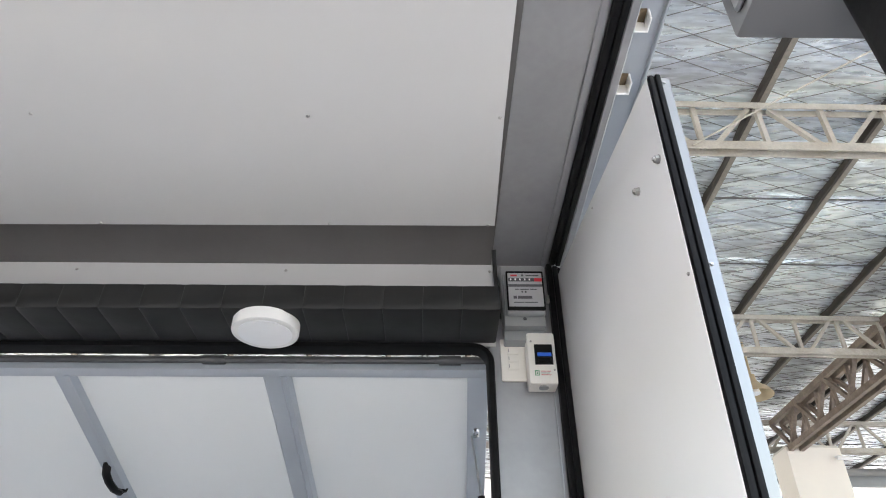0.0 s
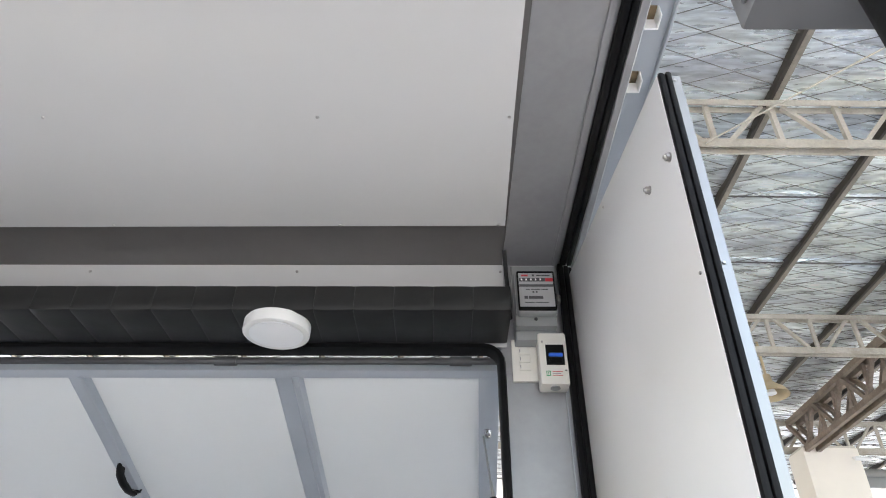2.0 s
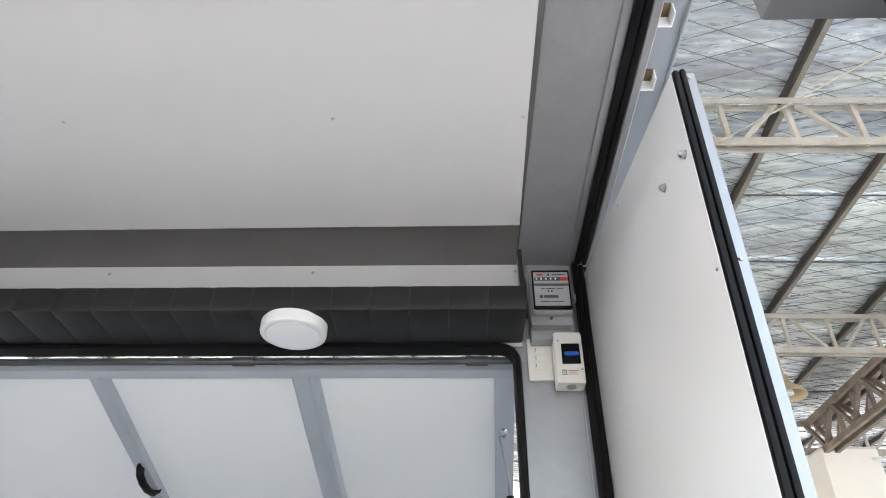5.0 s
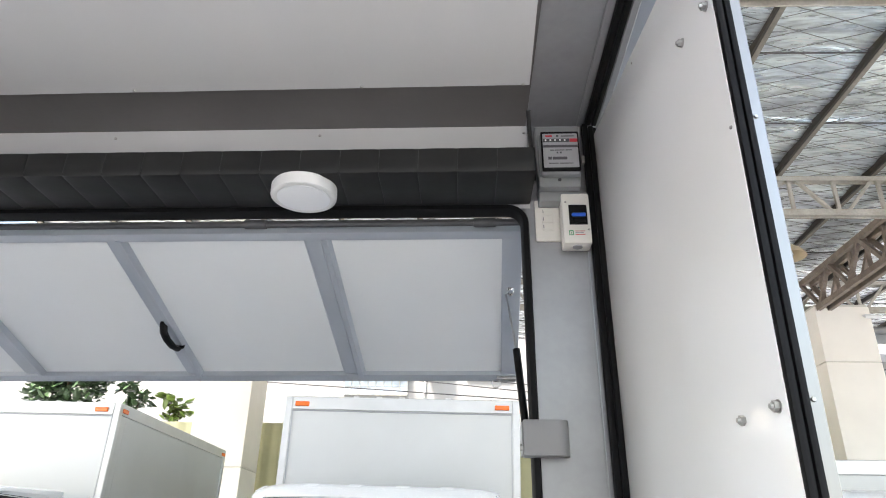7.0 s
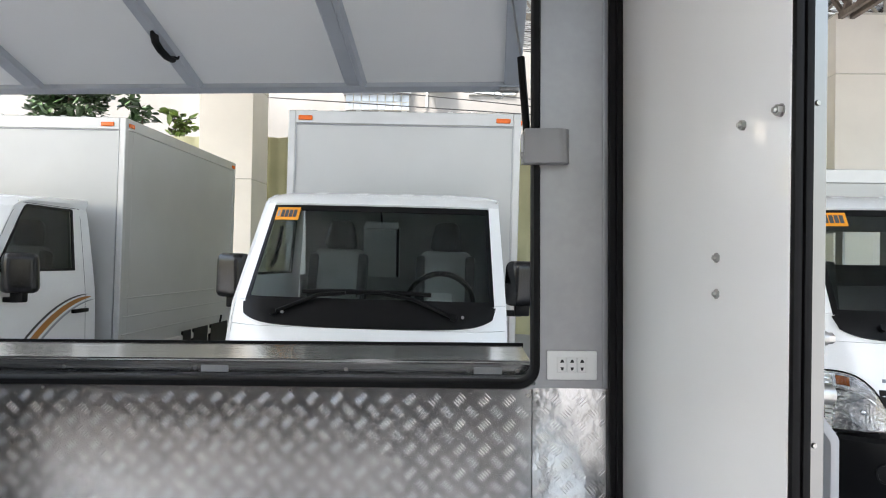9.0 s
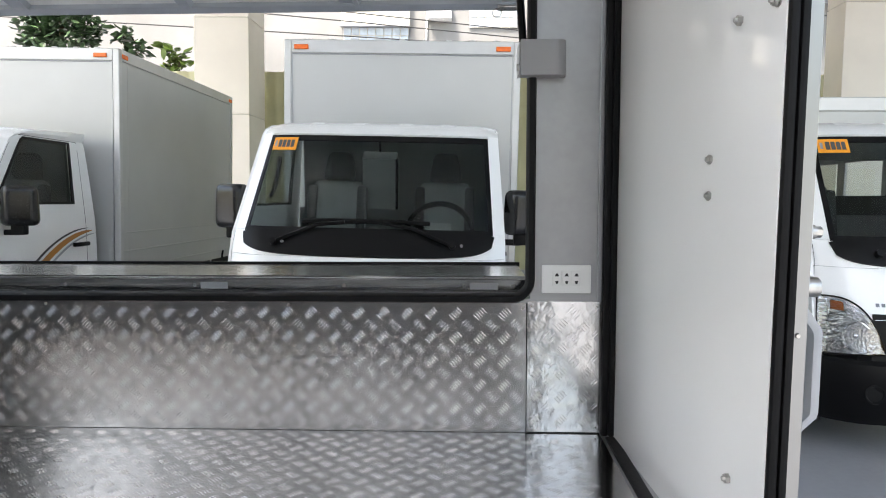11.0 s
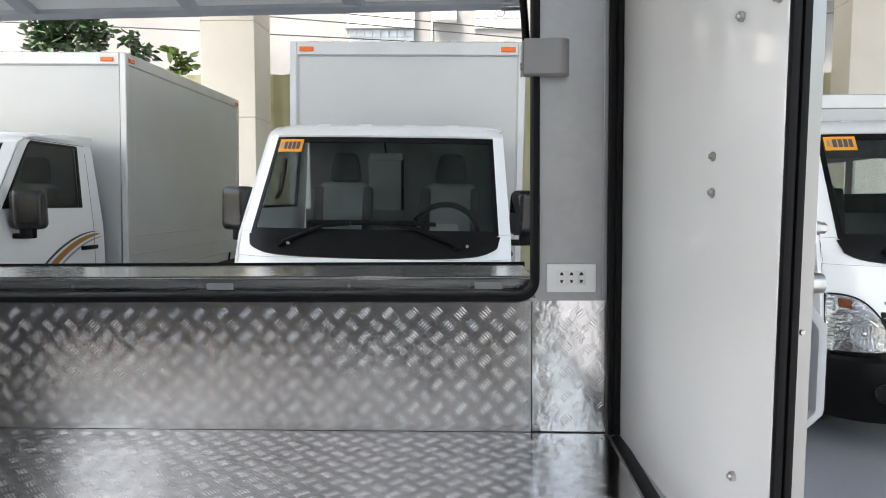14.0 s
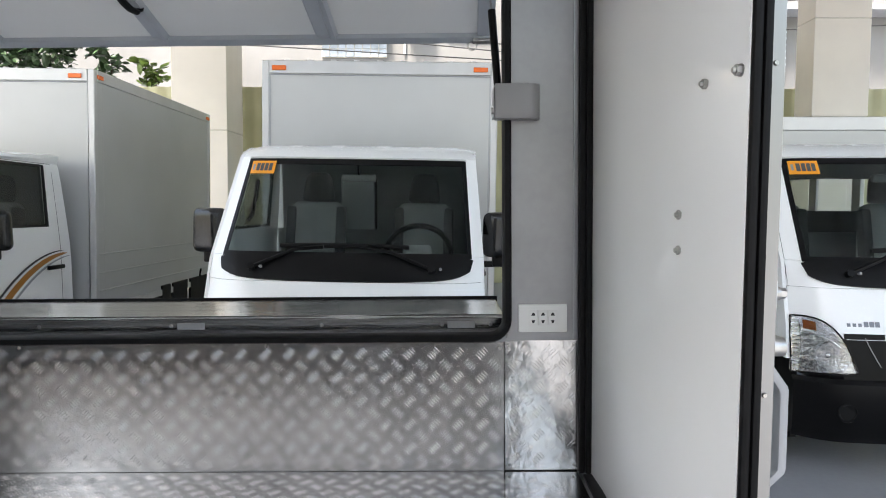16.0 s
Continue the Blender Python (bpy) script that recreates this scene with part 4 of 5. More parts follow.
        lens.visible_shadow = False

        def bowl(a, r):
            ripple = 0.0016 * math.sin(r * math.cos(a) * 420) * min(1.0, r / 0.03)
            return nose(sd * 0.795 + r * math.cos(a) / 0.8, 0.655 + r * math.sin(a), 0.007 + 0.006 * (r / 0.076) ** 2 + ripple)
        p("reflector", surface(span(0, 2 * math.pi, 48), span(0.004, 0.074, 10), bowl), SILVER, hl)
        p("reflector_ring", sweep([nose(sd * 0.795 + 0.077 * math.cos(a) / 0.8, 0.655 + 0.077 * math.sin(a), 0.010) for a in [2 * math.pi * i / 28 for i in range(28)]], circle(0.0022, 6), True), SILVER, hl)
        bulb = bmesh.new()
        bmesh.ops.create_uvsphere(bulb, u_segments=16, v_segments=10, radius=0.013, matrix=Matrix.Translation(Vector(nose(sd * 0.825, 0.66, 0.008))))
        p("bulb_cap", bulb, CHROME, hl)
        p("indicator", surface(sorted([sd * 0.885, sd * 0.905, sd * 0.925, sd * 0.945]), [0.78, 0.83, 0.88, 0.93], lambda u, v: lamp_face(u, v, 0.013), 0.004), AMBER, hl, "amber indicator")
        rim = [lamp_face(sd * u, 1.0, 0.012) for u in span(0.662, 1.0, 16)] + [lamp_face(sd * u, 0.0, 0.012) for u in span(1.0, 0.662, 8)]
        p("lamp_gasket", sweep(rim, circle(0.0045, 6), True), RUBBER, hl)
        p("lamp_divider", sweep([lamp_face(sd * u, 0.70, 0.012) for u in span(0.76, 0.955, 6)], circle(0.003, 6)), CHROME, hl)
        for k in range(12):
            v0 = 0.06 + 0.075 * k
            p("lamp_rib", surface(sorted([sd * 0.965, sd * 0.98, sd * 0.997]), [v0, v0 + 0.045], lambda u, v: lamp_face(u, v, 0.012), 0.006), WHITE_PLASTIC, hl)
        for k in range(9):
            z = 0.588 + 0.022 * k
            p("side_flute", sweep([nose(sd * 0.915, z, 0.0), nose(sd * 0.985, z, 0.0)], circle(0.005, 6)), SILVER, hl)
        # wheels
        for y in (0.62, 3.0):
            wc = Vector((sd * 0.68, y, 0.29))
            wb = rod(wc - Vector((0.08, 0, 0)), wc + Vector((0.08, 0, 0)), 0.29, 32)
            bmesh.ops.bevel(wb, geom=[e for e in wb.edges if abs(e.verts[0].co.x - e.verts[1].co.x) < 1e-4], offset=0.03, segments=2, affect="EDGES")
            wh = p("wheel", wb, TYRE)
            p("rim", rod(wc + Vector((sd * 0.06, 0, 0)), wc + Vector((sd * 0.083, 0, 0)), 0.18, 24), SILVER, wh)
    # lower front: bumper and grille
    p("bumper", surface(span(-1, 1, 28), [0.215, 0.26, 0.36, 0.46, 0.525, 0.545], lambda u, z: nose(u, z, 0.03 if 0.25 < z < 0.53 else 0.01), 0.02), BLACK_PLASTIC, lab="black plastic bumper")
    p("grille_back", surface(span(-0.49, 0.49, 16), [0.545, 0.60, 0.66, 0.74], lambda u, z: nose(u, z, -0.02), 0.01), BLACK_PLASTIC)
    for k in range(4):
        z = 0.575 + 0.042 * k
        p("grille_bar", sweep([nose(u, z, 0.004) for u in span(-0.45 + 0.02 * (3 - k), 0.45 - 0.02 * (3 - k), 12)], circle(0.009, 8)), BLACK_PLASTIC)
    for sd in (-1, 1):
        c = Vector(nose(sd * 0.73, 0.385, 0.03))
        fl = p("fog_lamp", rod(c + Vector((0, 0.03, 0)), c - Vector((0, 0.004, 0)), 0.04, 24), BLACK_PLASTIC)
        p("fog_ring", sweep([c + Vector((0.044 * math.cos(a), -0.004, 0.044 * math.sin(a))) for a in [2 * math.pi * i / 20 for i in range(20)]], circle(0.006, 6), True), BLACK_PLASTIC, fl)
    # badge as plain bars
    for k in range(6):
        u = -0.71 + 0.034 * k
        p("badge_bar", surface([u, u + (0.02 if k < 3 else 0.026)], [0.804, 0.820 if k < 3 else 0.829], lambda a, z: nose(a, z, 0.003), 0.003), BADGE)
    # wipers
    for u0, u1, ua, ub in ((-0.66, -0.36, -0.42, 0.10), (0.62, 0.33, -0.16, 0.40)):
        a0 = Vector(nose(u0, 1.060, 0.018))
        a1 = Vector(nose(u1, 1.158 if u0 < 0 else 1.148, 0.03))
        mid = Vector(nose((ua + ub) / 2, 1.172, 0.028))
        wp = p("wiper", sweep([a0, a0.lerp(a1, 0.3) - Vector((0, 0.008, 0)), a0.lerp(a1, 0.7) - Vector((0, 0.008, 0)), a1, mid], circle(0.011, 6)), BLACK_PLASTIC)
        p("blade", sweep([nose(u, 1.168 + 0.012 * math.cos(3.6 * (u - (ua + ub) / 2)), 0.014) for u in span(ua - 0.06, ub + 0.06, 10)], circle(0.012, 6)), RUBBER, wp)
        p("pivot_cap", rod(a0 + Vector((0, 0.02, -0.01)), a0 + Vector((0, -0.018, 0.006)), 0.019, 14), BLACK_PLASTIC, wp)
        p("washer_cap", rod(a0 + Vector((0.05, 0.01, 0)), a0 + Vector((0.05, -0.012, 0.004)), 0.008, 10), GREY_PLASTIC, wp)
    # sticker on the glass, its code as bars
    st = p("registration_sticker", surface(span(-0.875, -0.665, 6), span(1.582, 1.660, 4), lambda u, z: nose(u, z, 0.007), 0.001), ORANGE_STICKER, glass_pane, "orange registration sticker")
    for k in range(4):
        u = -0.825 + 0.036 * k
        p("sticker_bar", surface(span(u, u + 0.028, 2), span(1.600, 1.645, 2), lambda a, z: nose(a, z, 0.0095), 0.001), INK, glass_pane)
    p("sticker_bar", surface(span(-0.859, -0.841, 2), span(1.605, 1.64, 2), lambda a, z: nose(a, z, 0.0095), 0.001), STRIPE_GREY, glass_pane)
    # cabin
    p("cab_floor", box(-0.74, 0.74, 0.35, BACK - 0.01, 0.60, 0.64), BLACK_PLASTIC)
    bk_bm = box(-0.74, 0.74, BACK - 0.03, BACK, 0.62, 1.22)
    h0, h1 = (-0.66, 0.66) if body == "van" else (-0.26, 0.02)
    box(-0.70, h0, BACK - 0.03, BACK, 1.22, 1.765, bm=bk_bm)
    box(h1, 0.70, BACK - 0.03, BACK, 1.22, 1.765, bm=bk_bm)
    box(h0, h1, BACK - 0.03, BACK, 1.60, 1.765, bm=bk_bm)
    def raked(bm):
        for v in bm.verts:
            v.co.y -= RAKE * max(0.0, v.co.z - 1.0) / 0.7
        return bm

    bw = p("cab_back", raked(bk_bm), CAB_TRIM)
    if body == "box":
        rw = p("rear_window", raked(box(h0, h1, BACK - 0.018, BACK - 0.012, 1.22, 1.60)), REAR_GLASS, bw)
        rw.visible_shadow = False
        p("window_bar", raked(box(-0.010, 0.010, BACK - 0.034, BACK - 0.004, 1.22, 1.60)), BLACK_PLASTIC, bw)
    p("dashboard", prism([(0.20, 0.75), (0.14, 1.06), (0.30, 1.115), (0.48, 1.08), (0.53, 0.92), (0.47, 0.75)], "x", -0.72, 0.72, bev=0.02), BLACK_PLASTIC)
    for x in (-0.39, 0.375):
        seat = p("seat", box(x - 0.23, x + 0.23, 0.70, 1.17, 0.72, 0.88, 0.05, seg=3), SEAT)
        m = Matrix.Translation((x, 1.18, 0.86)) @ Matrix.Rotation(radians(-12), 4, "X")
        rest = box(-0.22, 0.22, -0.06, 0.06, 0.0, 0.57, 0.058, seg=4)
        for v in rest.verts:
            v.co.x *= 1 - 0.22 * max(0.0, v.co.z / 0.57) ** 3
        rest.transform(m)
        p("backrest", rest, SEAT, seat)
        for bx in (-0.175, 0.175):
            p("bolster", box(bx - 0.035, bx + 0.035, -0.085, 0.02, 0.05, 0.53, 0.03, m=m, seg=2), SEAT_DARK, seat)
        rest = box(-0.115, 0.115, -0.055, 0.05, 0.575, 0.785, 0.05, seg=4)
        for v in rest.verts:
            v.co.x *= 1 - 0.32 * ((v.co.z - 0.575) / 0.21) ** 2
        rest.transform(m)
        p("head_rest", rest, SEAT_DARK, seat)
    wm = Matrix.Translation((0.375, 0.56, 1.105)) @ Matrix.Rotation(radians(-30), 4, "X")
    ring = [wm @ Vector((0.2 * math.cos(a), 0, 0.2 * math.sin(a))) for a in [2 * math.pi * i / 28 for i in range(28)]]
    stw = p("steering_wheel", sweep(ring, circle(0.018, 8), True), BLACK_PLASTIC)
    p("hub", box(-0.08, 0.08, -0.02, 0.05, -0.085, 0.06, 0.02, m=wm, seg=2), SEAT, stw)
    p("spoke", box(-0.19, 0.19, -0.008, 0.012, -0.03, 0.0, 0.004, m=wm), BLACK_PLASTIC, stw)
    im = p("inside_mirror", box(-0.105, 0.105, 0.60, 0.63, 1.545, 1.59, 0.012, seg=2), CAB_TRIM)
    p("mirror_stem", rod((0, 0.60, 1.59), (0, 0.55, 1.655), 0.006, 10), BLACK_PLASTIC, im)
    p("grab_rail", sweep([(-0.64, 0.44, 1.30), (-0.615, 0.44, 1.34), (-0.61, 0.50, 1.44), (-0.62, 0.58, 1.54)], circle(0.014, 8)), BLACK_PLASTIC)
    p("chassis_frame", box(-0.4, 0.4, 0.4, 4.2, 0.38, 0.60), CHASSIS)
    # load body
    B1, HWB = 4.39, 0.91
    zb, zt = (0.50, top) if body == "box" else (0.62, 2.06)
    if body == "box":
        shell = box(-HWB + 0.012, HWB - 0.012, B0 + 0.012, B1, zb, zt - 0.02)
    else:
        shell = box(-HWB + 0.012, HWB - 0.012, B0 + 0.012, B1, zb, zb + 0.05)
        box(-HWB + 0.012, HWB - 0.012, B0 + 0.012, B1, zt - 0.06, zt - 0.02, bm=shell)
        for e in (-HWB + 0.012, HWB - 0.042):
            box(e, e + 0.03, B0 + 0.012, B1, zb + 0.05, 1.37, bm=shell)
            box(e, e + 0.03, B0 + 0.012, B1, 1.68, zt - 0.06, bm=shell)
            for c in (B0 + 0.012, B0 + 0.87, B0 + 1.64, B1 - 0.16):
                box(e, e + 0.03, c, c + 0.13, 1.37, 1.68, bm=shell)
        box(-HWB + 0.042, HWB - 0.042, B0 + 0.012, B0 + 0.04, 1.68, zt - 0.06, bm=shell)
        box(-HWB + 0.042, HWB - 0.042, B1 - 0.03, B1, zb + 0.05, 1.37, bm=shell)
        box(-HWB + 0.042, HWB - 0.042, B1 - 0.03, B1, 1.68, zt - 0.06, bm=shell)
        box(-0.04, 0.04, B1 - 0.03, B1, 1.37, 1.68, bm=shell)
        for e in (-HWB + 0.0425, HWB - 0.0455):
            p("lining", box(e, e + 0.003, B0 + 0.045, B1 - 0.032, zb + 0.052, 1.368), SEAT_DARK)
        p("lining", box(-HWB + 0.046, HWB - 0.046, B1 - 0.0335, B1 - 0.0305, zb + 0.052, 1.368), SEAT_DARK)
        p("lining", box(-HWB + 0.046, HWB - 0.046, B0 + 0.045, B1 - 0.034, zb + 0.0505, zb + 0.054), SEAT_DARK)
    lb = p("load_body", shell, BOX_SKIN, lab="white sheet load body")
    for sd in (-1, 1):
        p("corner_trim", box(sd * (HWB - 0.055), sd * HWB, B0, B0 + 0.055, zb, zt, 0.006), BOX_TRIM, lb)
        p("rear_trim", box(sd * (HWB - 0.04), sd * HWB, B1 - 0.05, B1 + 0.004, zb, zt, 0.004), BOX_TRIM, lb)
        p("side_top_rail", box(sd * (HWB - 0.04), sd * (HWB + 0.002), B0 + 0.056, B1 - 0.051, zt - 0.095, zt, 0.004), BOX_TRIM, lb)
        p("side_bottom_rail", box(sd * (HWB - 0.04), sd * (HWB + 0.002), B0 + 0.056, B1 - 0.051, zb, zb + 0.06, 0.004), BOX_TRIM, lb)
        if body == "box":
            for z in (0.69, 0.84, 1.0):
                p("side_bead", sweep([(sd * (HWB - 0.010), B0 + 0.06, z), (sd * (HWB - 0.010), B1 - 0.06, z)], circle(0.007, 6)), BOX_SKIN, lb)
            p("panel_joint", box(sd * (HWB - 0.013), sd * (HWB - 0.011), B0 + 0.16, B0 + 0.166, zb + 0.06, zt - 0.1), BOX_TRIM, lb)
            for y in (B0 + 0.09, B1 - 0.09):
                p("side_marker", box(sd * HWB, sd * (HWB + 0.012), y - 0.045, y + 0.045, zt - 0.075, zt - 0.040, 0.004), MARKER, lb, "amber side marker")
            p("front_marker", box(sd * (HWB - marker_in) - 0.055, sd * (HWB - marker_in) + 0.055, B0 - 0.014, B0 - 0.001, zt - 0.076, zt - 0.040, 0.004), MARKER, lb, "amber front marker")
        else:
            for c in (B0 + 0.142, B0 + 1.0, B0 + 1.77):
                sg = p("side_window", box(sd * (HWB - 0.032), sd * (HWB - 0.027), c, c + 0.64, 1.37, 1.68), LENS, lb)
                sg.visible_shadow = False
    p("front_top_rail", box(-HWB + 0.056, HWB - 0.056, B0, B0 + 0.04, zt - 0.10, zt, 0.005), BOX_TRIM, lb)
    p("roof_sheet", box(-HWB + 0.02, HWB - 0.02, B0 + 0.041, B1, zt - 0.019, zt - 0.005), BOX_SKIN, lb)
    if body == "box":
        p("front_bead", box(-HWB + 0.056, HWB - 0.056, B0 + 0.006, B0 + 0.011, zt - 0.112, zt - 0.104), STRIPE_GREY, lb)
        for sd in (-1, 1):
            p("front_bead", box(sd * (HWB - 0.066), sd * (HWB - 0.058), B0 + 0.004, B0 + 0.011, zb, zt - 0.105), ALUMINIUM, lb)
        for k in range(9):
            x = -0.72 + 0.18 * k
            p("roof_rivet_strip", box(x - 0.022, x + 0.022, B0 + 0.005, B0 + 0.035, zt + 0.0005, zt + 0.009, 0.003), BOX_TRIM, lb)
        for y0, y1 in ((2.98, 3.20), (3.255, 3.66), (3.735, 4.27)):
            p("side_guard", box(0.885, 0.913, y0, y1, 0.18, 0.60, 0.006), RUBBER, lab="black side guard panel")
        p("guard_hook", rod((0.905, 4.04, 0.59), (0.915, 4.055, 0.685), 0.011, 8), RUBBER)
        p("mud_flap", box(0.60, 0.84, 3.42, 3.44, 0.14, 0.49), RUBBER)
    return t


light_truck("box_truck", (-0.480, 3.73, 0), "white light truck with a tall box body, parked facing the counter", "box", (0.0, 0.6), 2.506, 1.68, turn=-0.5)
light_truck("box_truck", (-3.745, 4.01, 0), "white box truck with orange and grey stripe decals on its doors", "box", (-0.3, 0.6), 2.523, 1.70, 0.155)
light_truck("passenger_truck", (2.635, 3.50, 0.005), "white light truck with a low windowed passenger body", "van", B0=1.66, turn=-2.5)

# ---- shed: columns, trusses, purlins, roof lining ----
CHORD, ROOF_Z = 5.42, 6.0
EDGE = -2.95
WEST, EAST = -6.7, 9.6


def column(x, y, w, d):
    t = thing("concrete_column", (x, y + d / 2, 0), "square cream painted concrete column with panel joints", "column", "shed columns", kind="structure")
    zs = (0.0, 1.05, 2.61, 4.16, 5.38) if x < 0 else (0.0, 1.31, 2.87, 4.42, 5.38)
    part("core", box(x - w / 2 + 0.02, x + w / 2 - 0.02, y + 0.02, y + d - 0.02, 0, 5.42), BEIGE_BOARD, t)
    for a, b in zip(zs, zs[1:]):
        part("panel", box(x - w / 2, x + w / 2, y, y + d, a + (0.012 if a else 0), b, 0.006), CREAM, t)
    return t


for x in (-14.6, -9.3, -3.96, 6.35, 11.6):
    column(x, 11.2, 0.9, 0.85 if x < 0 else 0.56)


def truss(y, phase):
    st = 0.5675
    x0, n = phase - 17 * st, 30
    x1 = x0 + st * n
    t = thing("roof_truss", ((x0 + x1) / 2, y, CHORD), "beige painted steel lattice truss under the roof", "roof truss", "roof trusses", kind="structure")
    for dy in (-0.045, 0.045):
        part("bottom_chord", beam((x0, y + dy, CHORD + 0.06), (x1, y + dy, CHORD + 0.06), 0.012, 0.088), TRUSS_PAINT, t)
        part("top_chord", beam((x0, y + dy, ROOF_Z - 0.03), (x1, y + dy, ROOF_Z - 0.03), 0.012, 0.066), TRUSS_PAINT, t)
    for k in range(n):
        a = x0 + st * k
        part("web_post", beam((a, y, CHORD + 0.06), (a, y, ROOF_Z - 0.02), 0.042, 0.042), TRUSS_PAINT, t)
        p0, p1 = (a + 0.1, y, ROOF_Z - 0.04), (a + st - 0.08, y, CHORD + 0.08)
        if k % 2:
            p0, p1 = (a + 0.1, y, CHORD + 0.08), (a + st - 0.08, y, ROOF_Z - 0.04)
        part("web_brace", beam(p0, p1, 0.04, 0.04), TRUSS_PAINT, t)
    return t


for y, phase in ((0.6, 2.4), (4.3, 2.305), (8.0, 2.53), (11.65, 2.4)):
    truss(y, phase)


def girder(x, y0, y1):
    t = thing("roof_girder", (x, (y0 + y1) / 2, 5.3), "deep steel lattice girder between the columns, shade painted into its brown", "roof girder", "roof girders", kind="structure")
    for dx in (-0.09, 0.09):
        part("bottom_chord", beam((x + dx, y0, 5.35), (x + dx, y1, 5.35), 0.07, 0.09), GIRDER_SHADED, t)
        part("top_chord", beam((x + dx, y0, 5.93), (x + dx, y1, 5.93), 0.07, 0.09), GIRDER_SHADED, t)
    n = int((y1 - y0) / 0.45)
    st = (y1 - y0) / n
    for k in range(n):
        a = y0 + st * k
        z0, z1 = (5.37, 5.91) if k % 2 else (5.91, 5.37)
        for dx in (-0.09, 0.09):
            part("web_brace", beam((x + dx, a, z0), (x + dx, a + st, z1), 0.06, 0.06), GIRDER_SHADED, t)
        part("web_post", beam((x, a, 5.37), (x, a, 5.91), 0.05, 0.05), GIRDER_SHADED, t)
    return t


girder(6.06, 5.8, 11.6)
for k in range(-9, 6):
    x = 2.9 + 1.2 * k
    pn = thing("purlin", (x, 6.2, 6.03), "brown-grey steel roof purlin, shade painted on its web, bottom flange paler", "purlin", "roof purlins", "structure")
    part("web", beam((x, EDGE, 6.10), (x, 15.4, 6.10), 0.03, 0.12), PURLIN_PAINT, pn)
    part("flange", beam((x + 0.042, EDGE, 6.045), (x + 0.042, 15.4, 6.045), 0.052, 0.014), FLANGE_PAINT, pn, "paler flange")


foil = thing("roof_lining", (1.0, 6.0, 6.1), "silver foil roof insulation in overlapping strips, crinkled and streaked", "roof lining", kind="structure")
y0, k = 4.46 - 6 * 1.225, 0
while y0 < 15.3:
    y1 = y0 + 1.225

    def lining(u, v, y0=y0, k=k):
        f = (v - y0) / 1.225
        sag = 0.035 * math.sin(math.pi * f) * (1 + 0.5 * math.sin(2.1 * k))
        z = 6.165 - sag + 0.03 * noise.noise((u * 0.9, v * 2.2, 1.3 + k)) + 0.018 * noise.noise((u * 2.2, v * 6, 4.0)) - 0.02 * math.cos((u - 2.9) / 1.2 * 2 * math.pi)
        return (u, v, z)

    part("foil_sheet", surface(span(WEST, EAST, 140), span(max(y0, EDGE), y1 + 0.05, 14), lining, 0.01), FOIL, foil)
    part("seam", rod((WEST, y1, 6.105), (EAST, y1, 6.105), 0.010, 6), WIRE, foil)
    y0, k = y1, k + 1
bm = bmesh.new()
for k in range(-80, 120):
    for sg in (1, -1):
        # diagonal wires that hold the lining
        a = -11 + k * 0.75
        q0, q1 = Vector((a, EDGE, 6.09)), Vector((a + sg * 2.8 * 18.2, 15.25, 6.09))
        d = q1.x - q0.x
        lo, hi = sorted(((WEST + 0.1 - q0.x) / d, (EAST - 0.1 - q0.x) / d))
        f0, f1 = max(0.0, lo), min(1.0, hi)
        if f1 - f0 > 0.02:
            rod(q0.lerp(q1, f0), q0.lerp(q1, f1), 0.0045, 4, bm)
solo("lining_wire", bm, WIRE, "crossed dark wires holding up the foil lining", "wire", kind="stuff")
structure("eave_panel", box(7.0, 13.0, 12.5, 12.54, 5.13, 5.33), METER_GREY, "grey sheet panel under the eave beyond the column")
structure("eave_pipe", rod((6.85, 12.4, 5.36), (13.0, 12.4, 5.36), 0.065, 14), WALL_WHITE, "white painted eave pipe")
solo("tie_rod", rod((2.18, 4.22, 5.44), (3.70, 3.77, 6.14), 0.008, 8), TRUSS_PAINT, "beige diagonal roof tie rod", "tie rod")

# pendant lamp
pl = thing("pendant_lamp", (4.53, 9.0, 5.31), "yellowed cream bell-shaped industrial pendant lamp", "lamp")
part("stem", rod((4.53, 9.0, 5.61), (4.53, 9.0, 6.16), 0.02, 10), LAMP_SHADE, pl)
prof = [(0.05, 5.62), (0.06, 5.52), (0.11, 5.46), (0.19, 5.40), (0.235, 5.33), (0.245, 5.31)]
part("shade", surface(span(0, 2 * math.pi, 28), list(range(len(prof))), lambda a, i: (4.53 + prof[i][0] * math.cos(a), 9.0 + prof[i][0] * math.sin(a), prof[i][1]), 0.006), LAMP_SHADE, pl)
part("bulb", rod((4.53, 9.0, 5.46), (4.53, 9.0, 5.34), 0.05, 14, r2=0.08), DIFFUSER, pl)
# security camera on the column
sc = thing("security_camera", (6.70, 11.1, 5.14), "small white security camera on the column", "camera")
part("housing", rod((6.62, 11.05, 5.16), (6.84, 11.0, 5.13), 0.035, 14), WHITE_PLASTIC, sc)
part("bracket", beam((6.68, 11.2, 5.22), (6.70, 11.05, 5.17), 0.03, 0.03), WHITE_PLASTIC, sc)


# walls out of view, added to block low sky from the tread plates
structure("wall_unseen_low", box(-9.4, -6.2, -9.3, -9.0, 0, 4.8), WALL_YARD, "unseen plain grey wall, lower, added to dim the kick plate's reflection")
structure("wall_unseen_south", box(-6.2, 1.1, -9.3, -9.0, 0, 7.5), WALL_YARD, "unseen plain grey wall behind the yard, added to darken reflections")

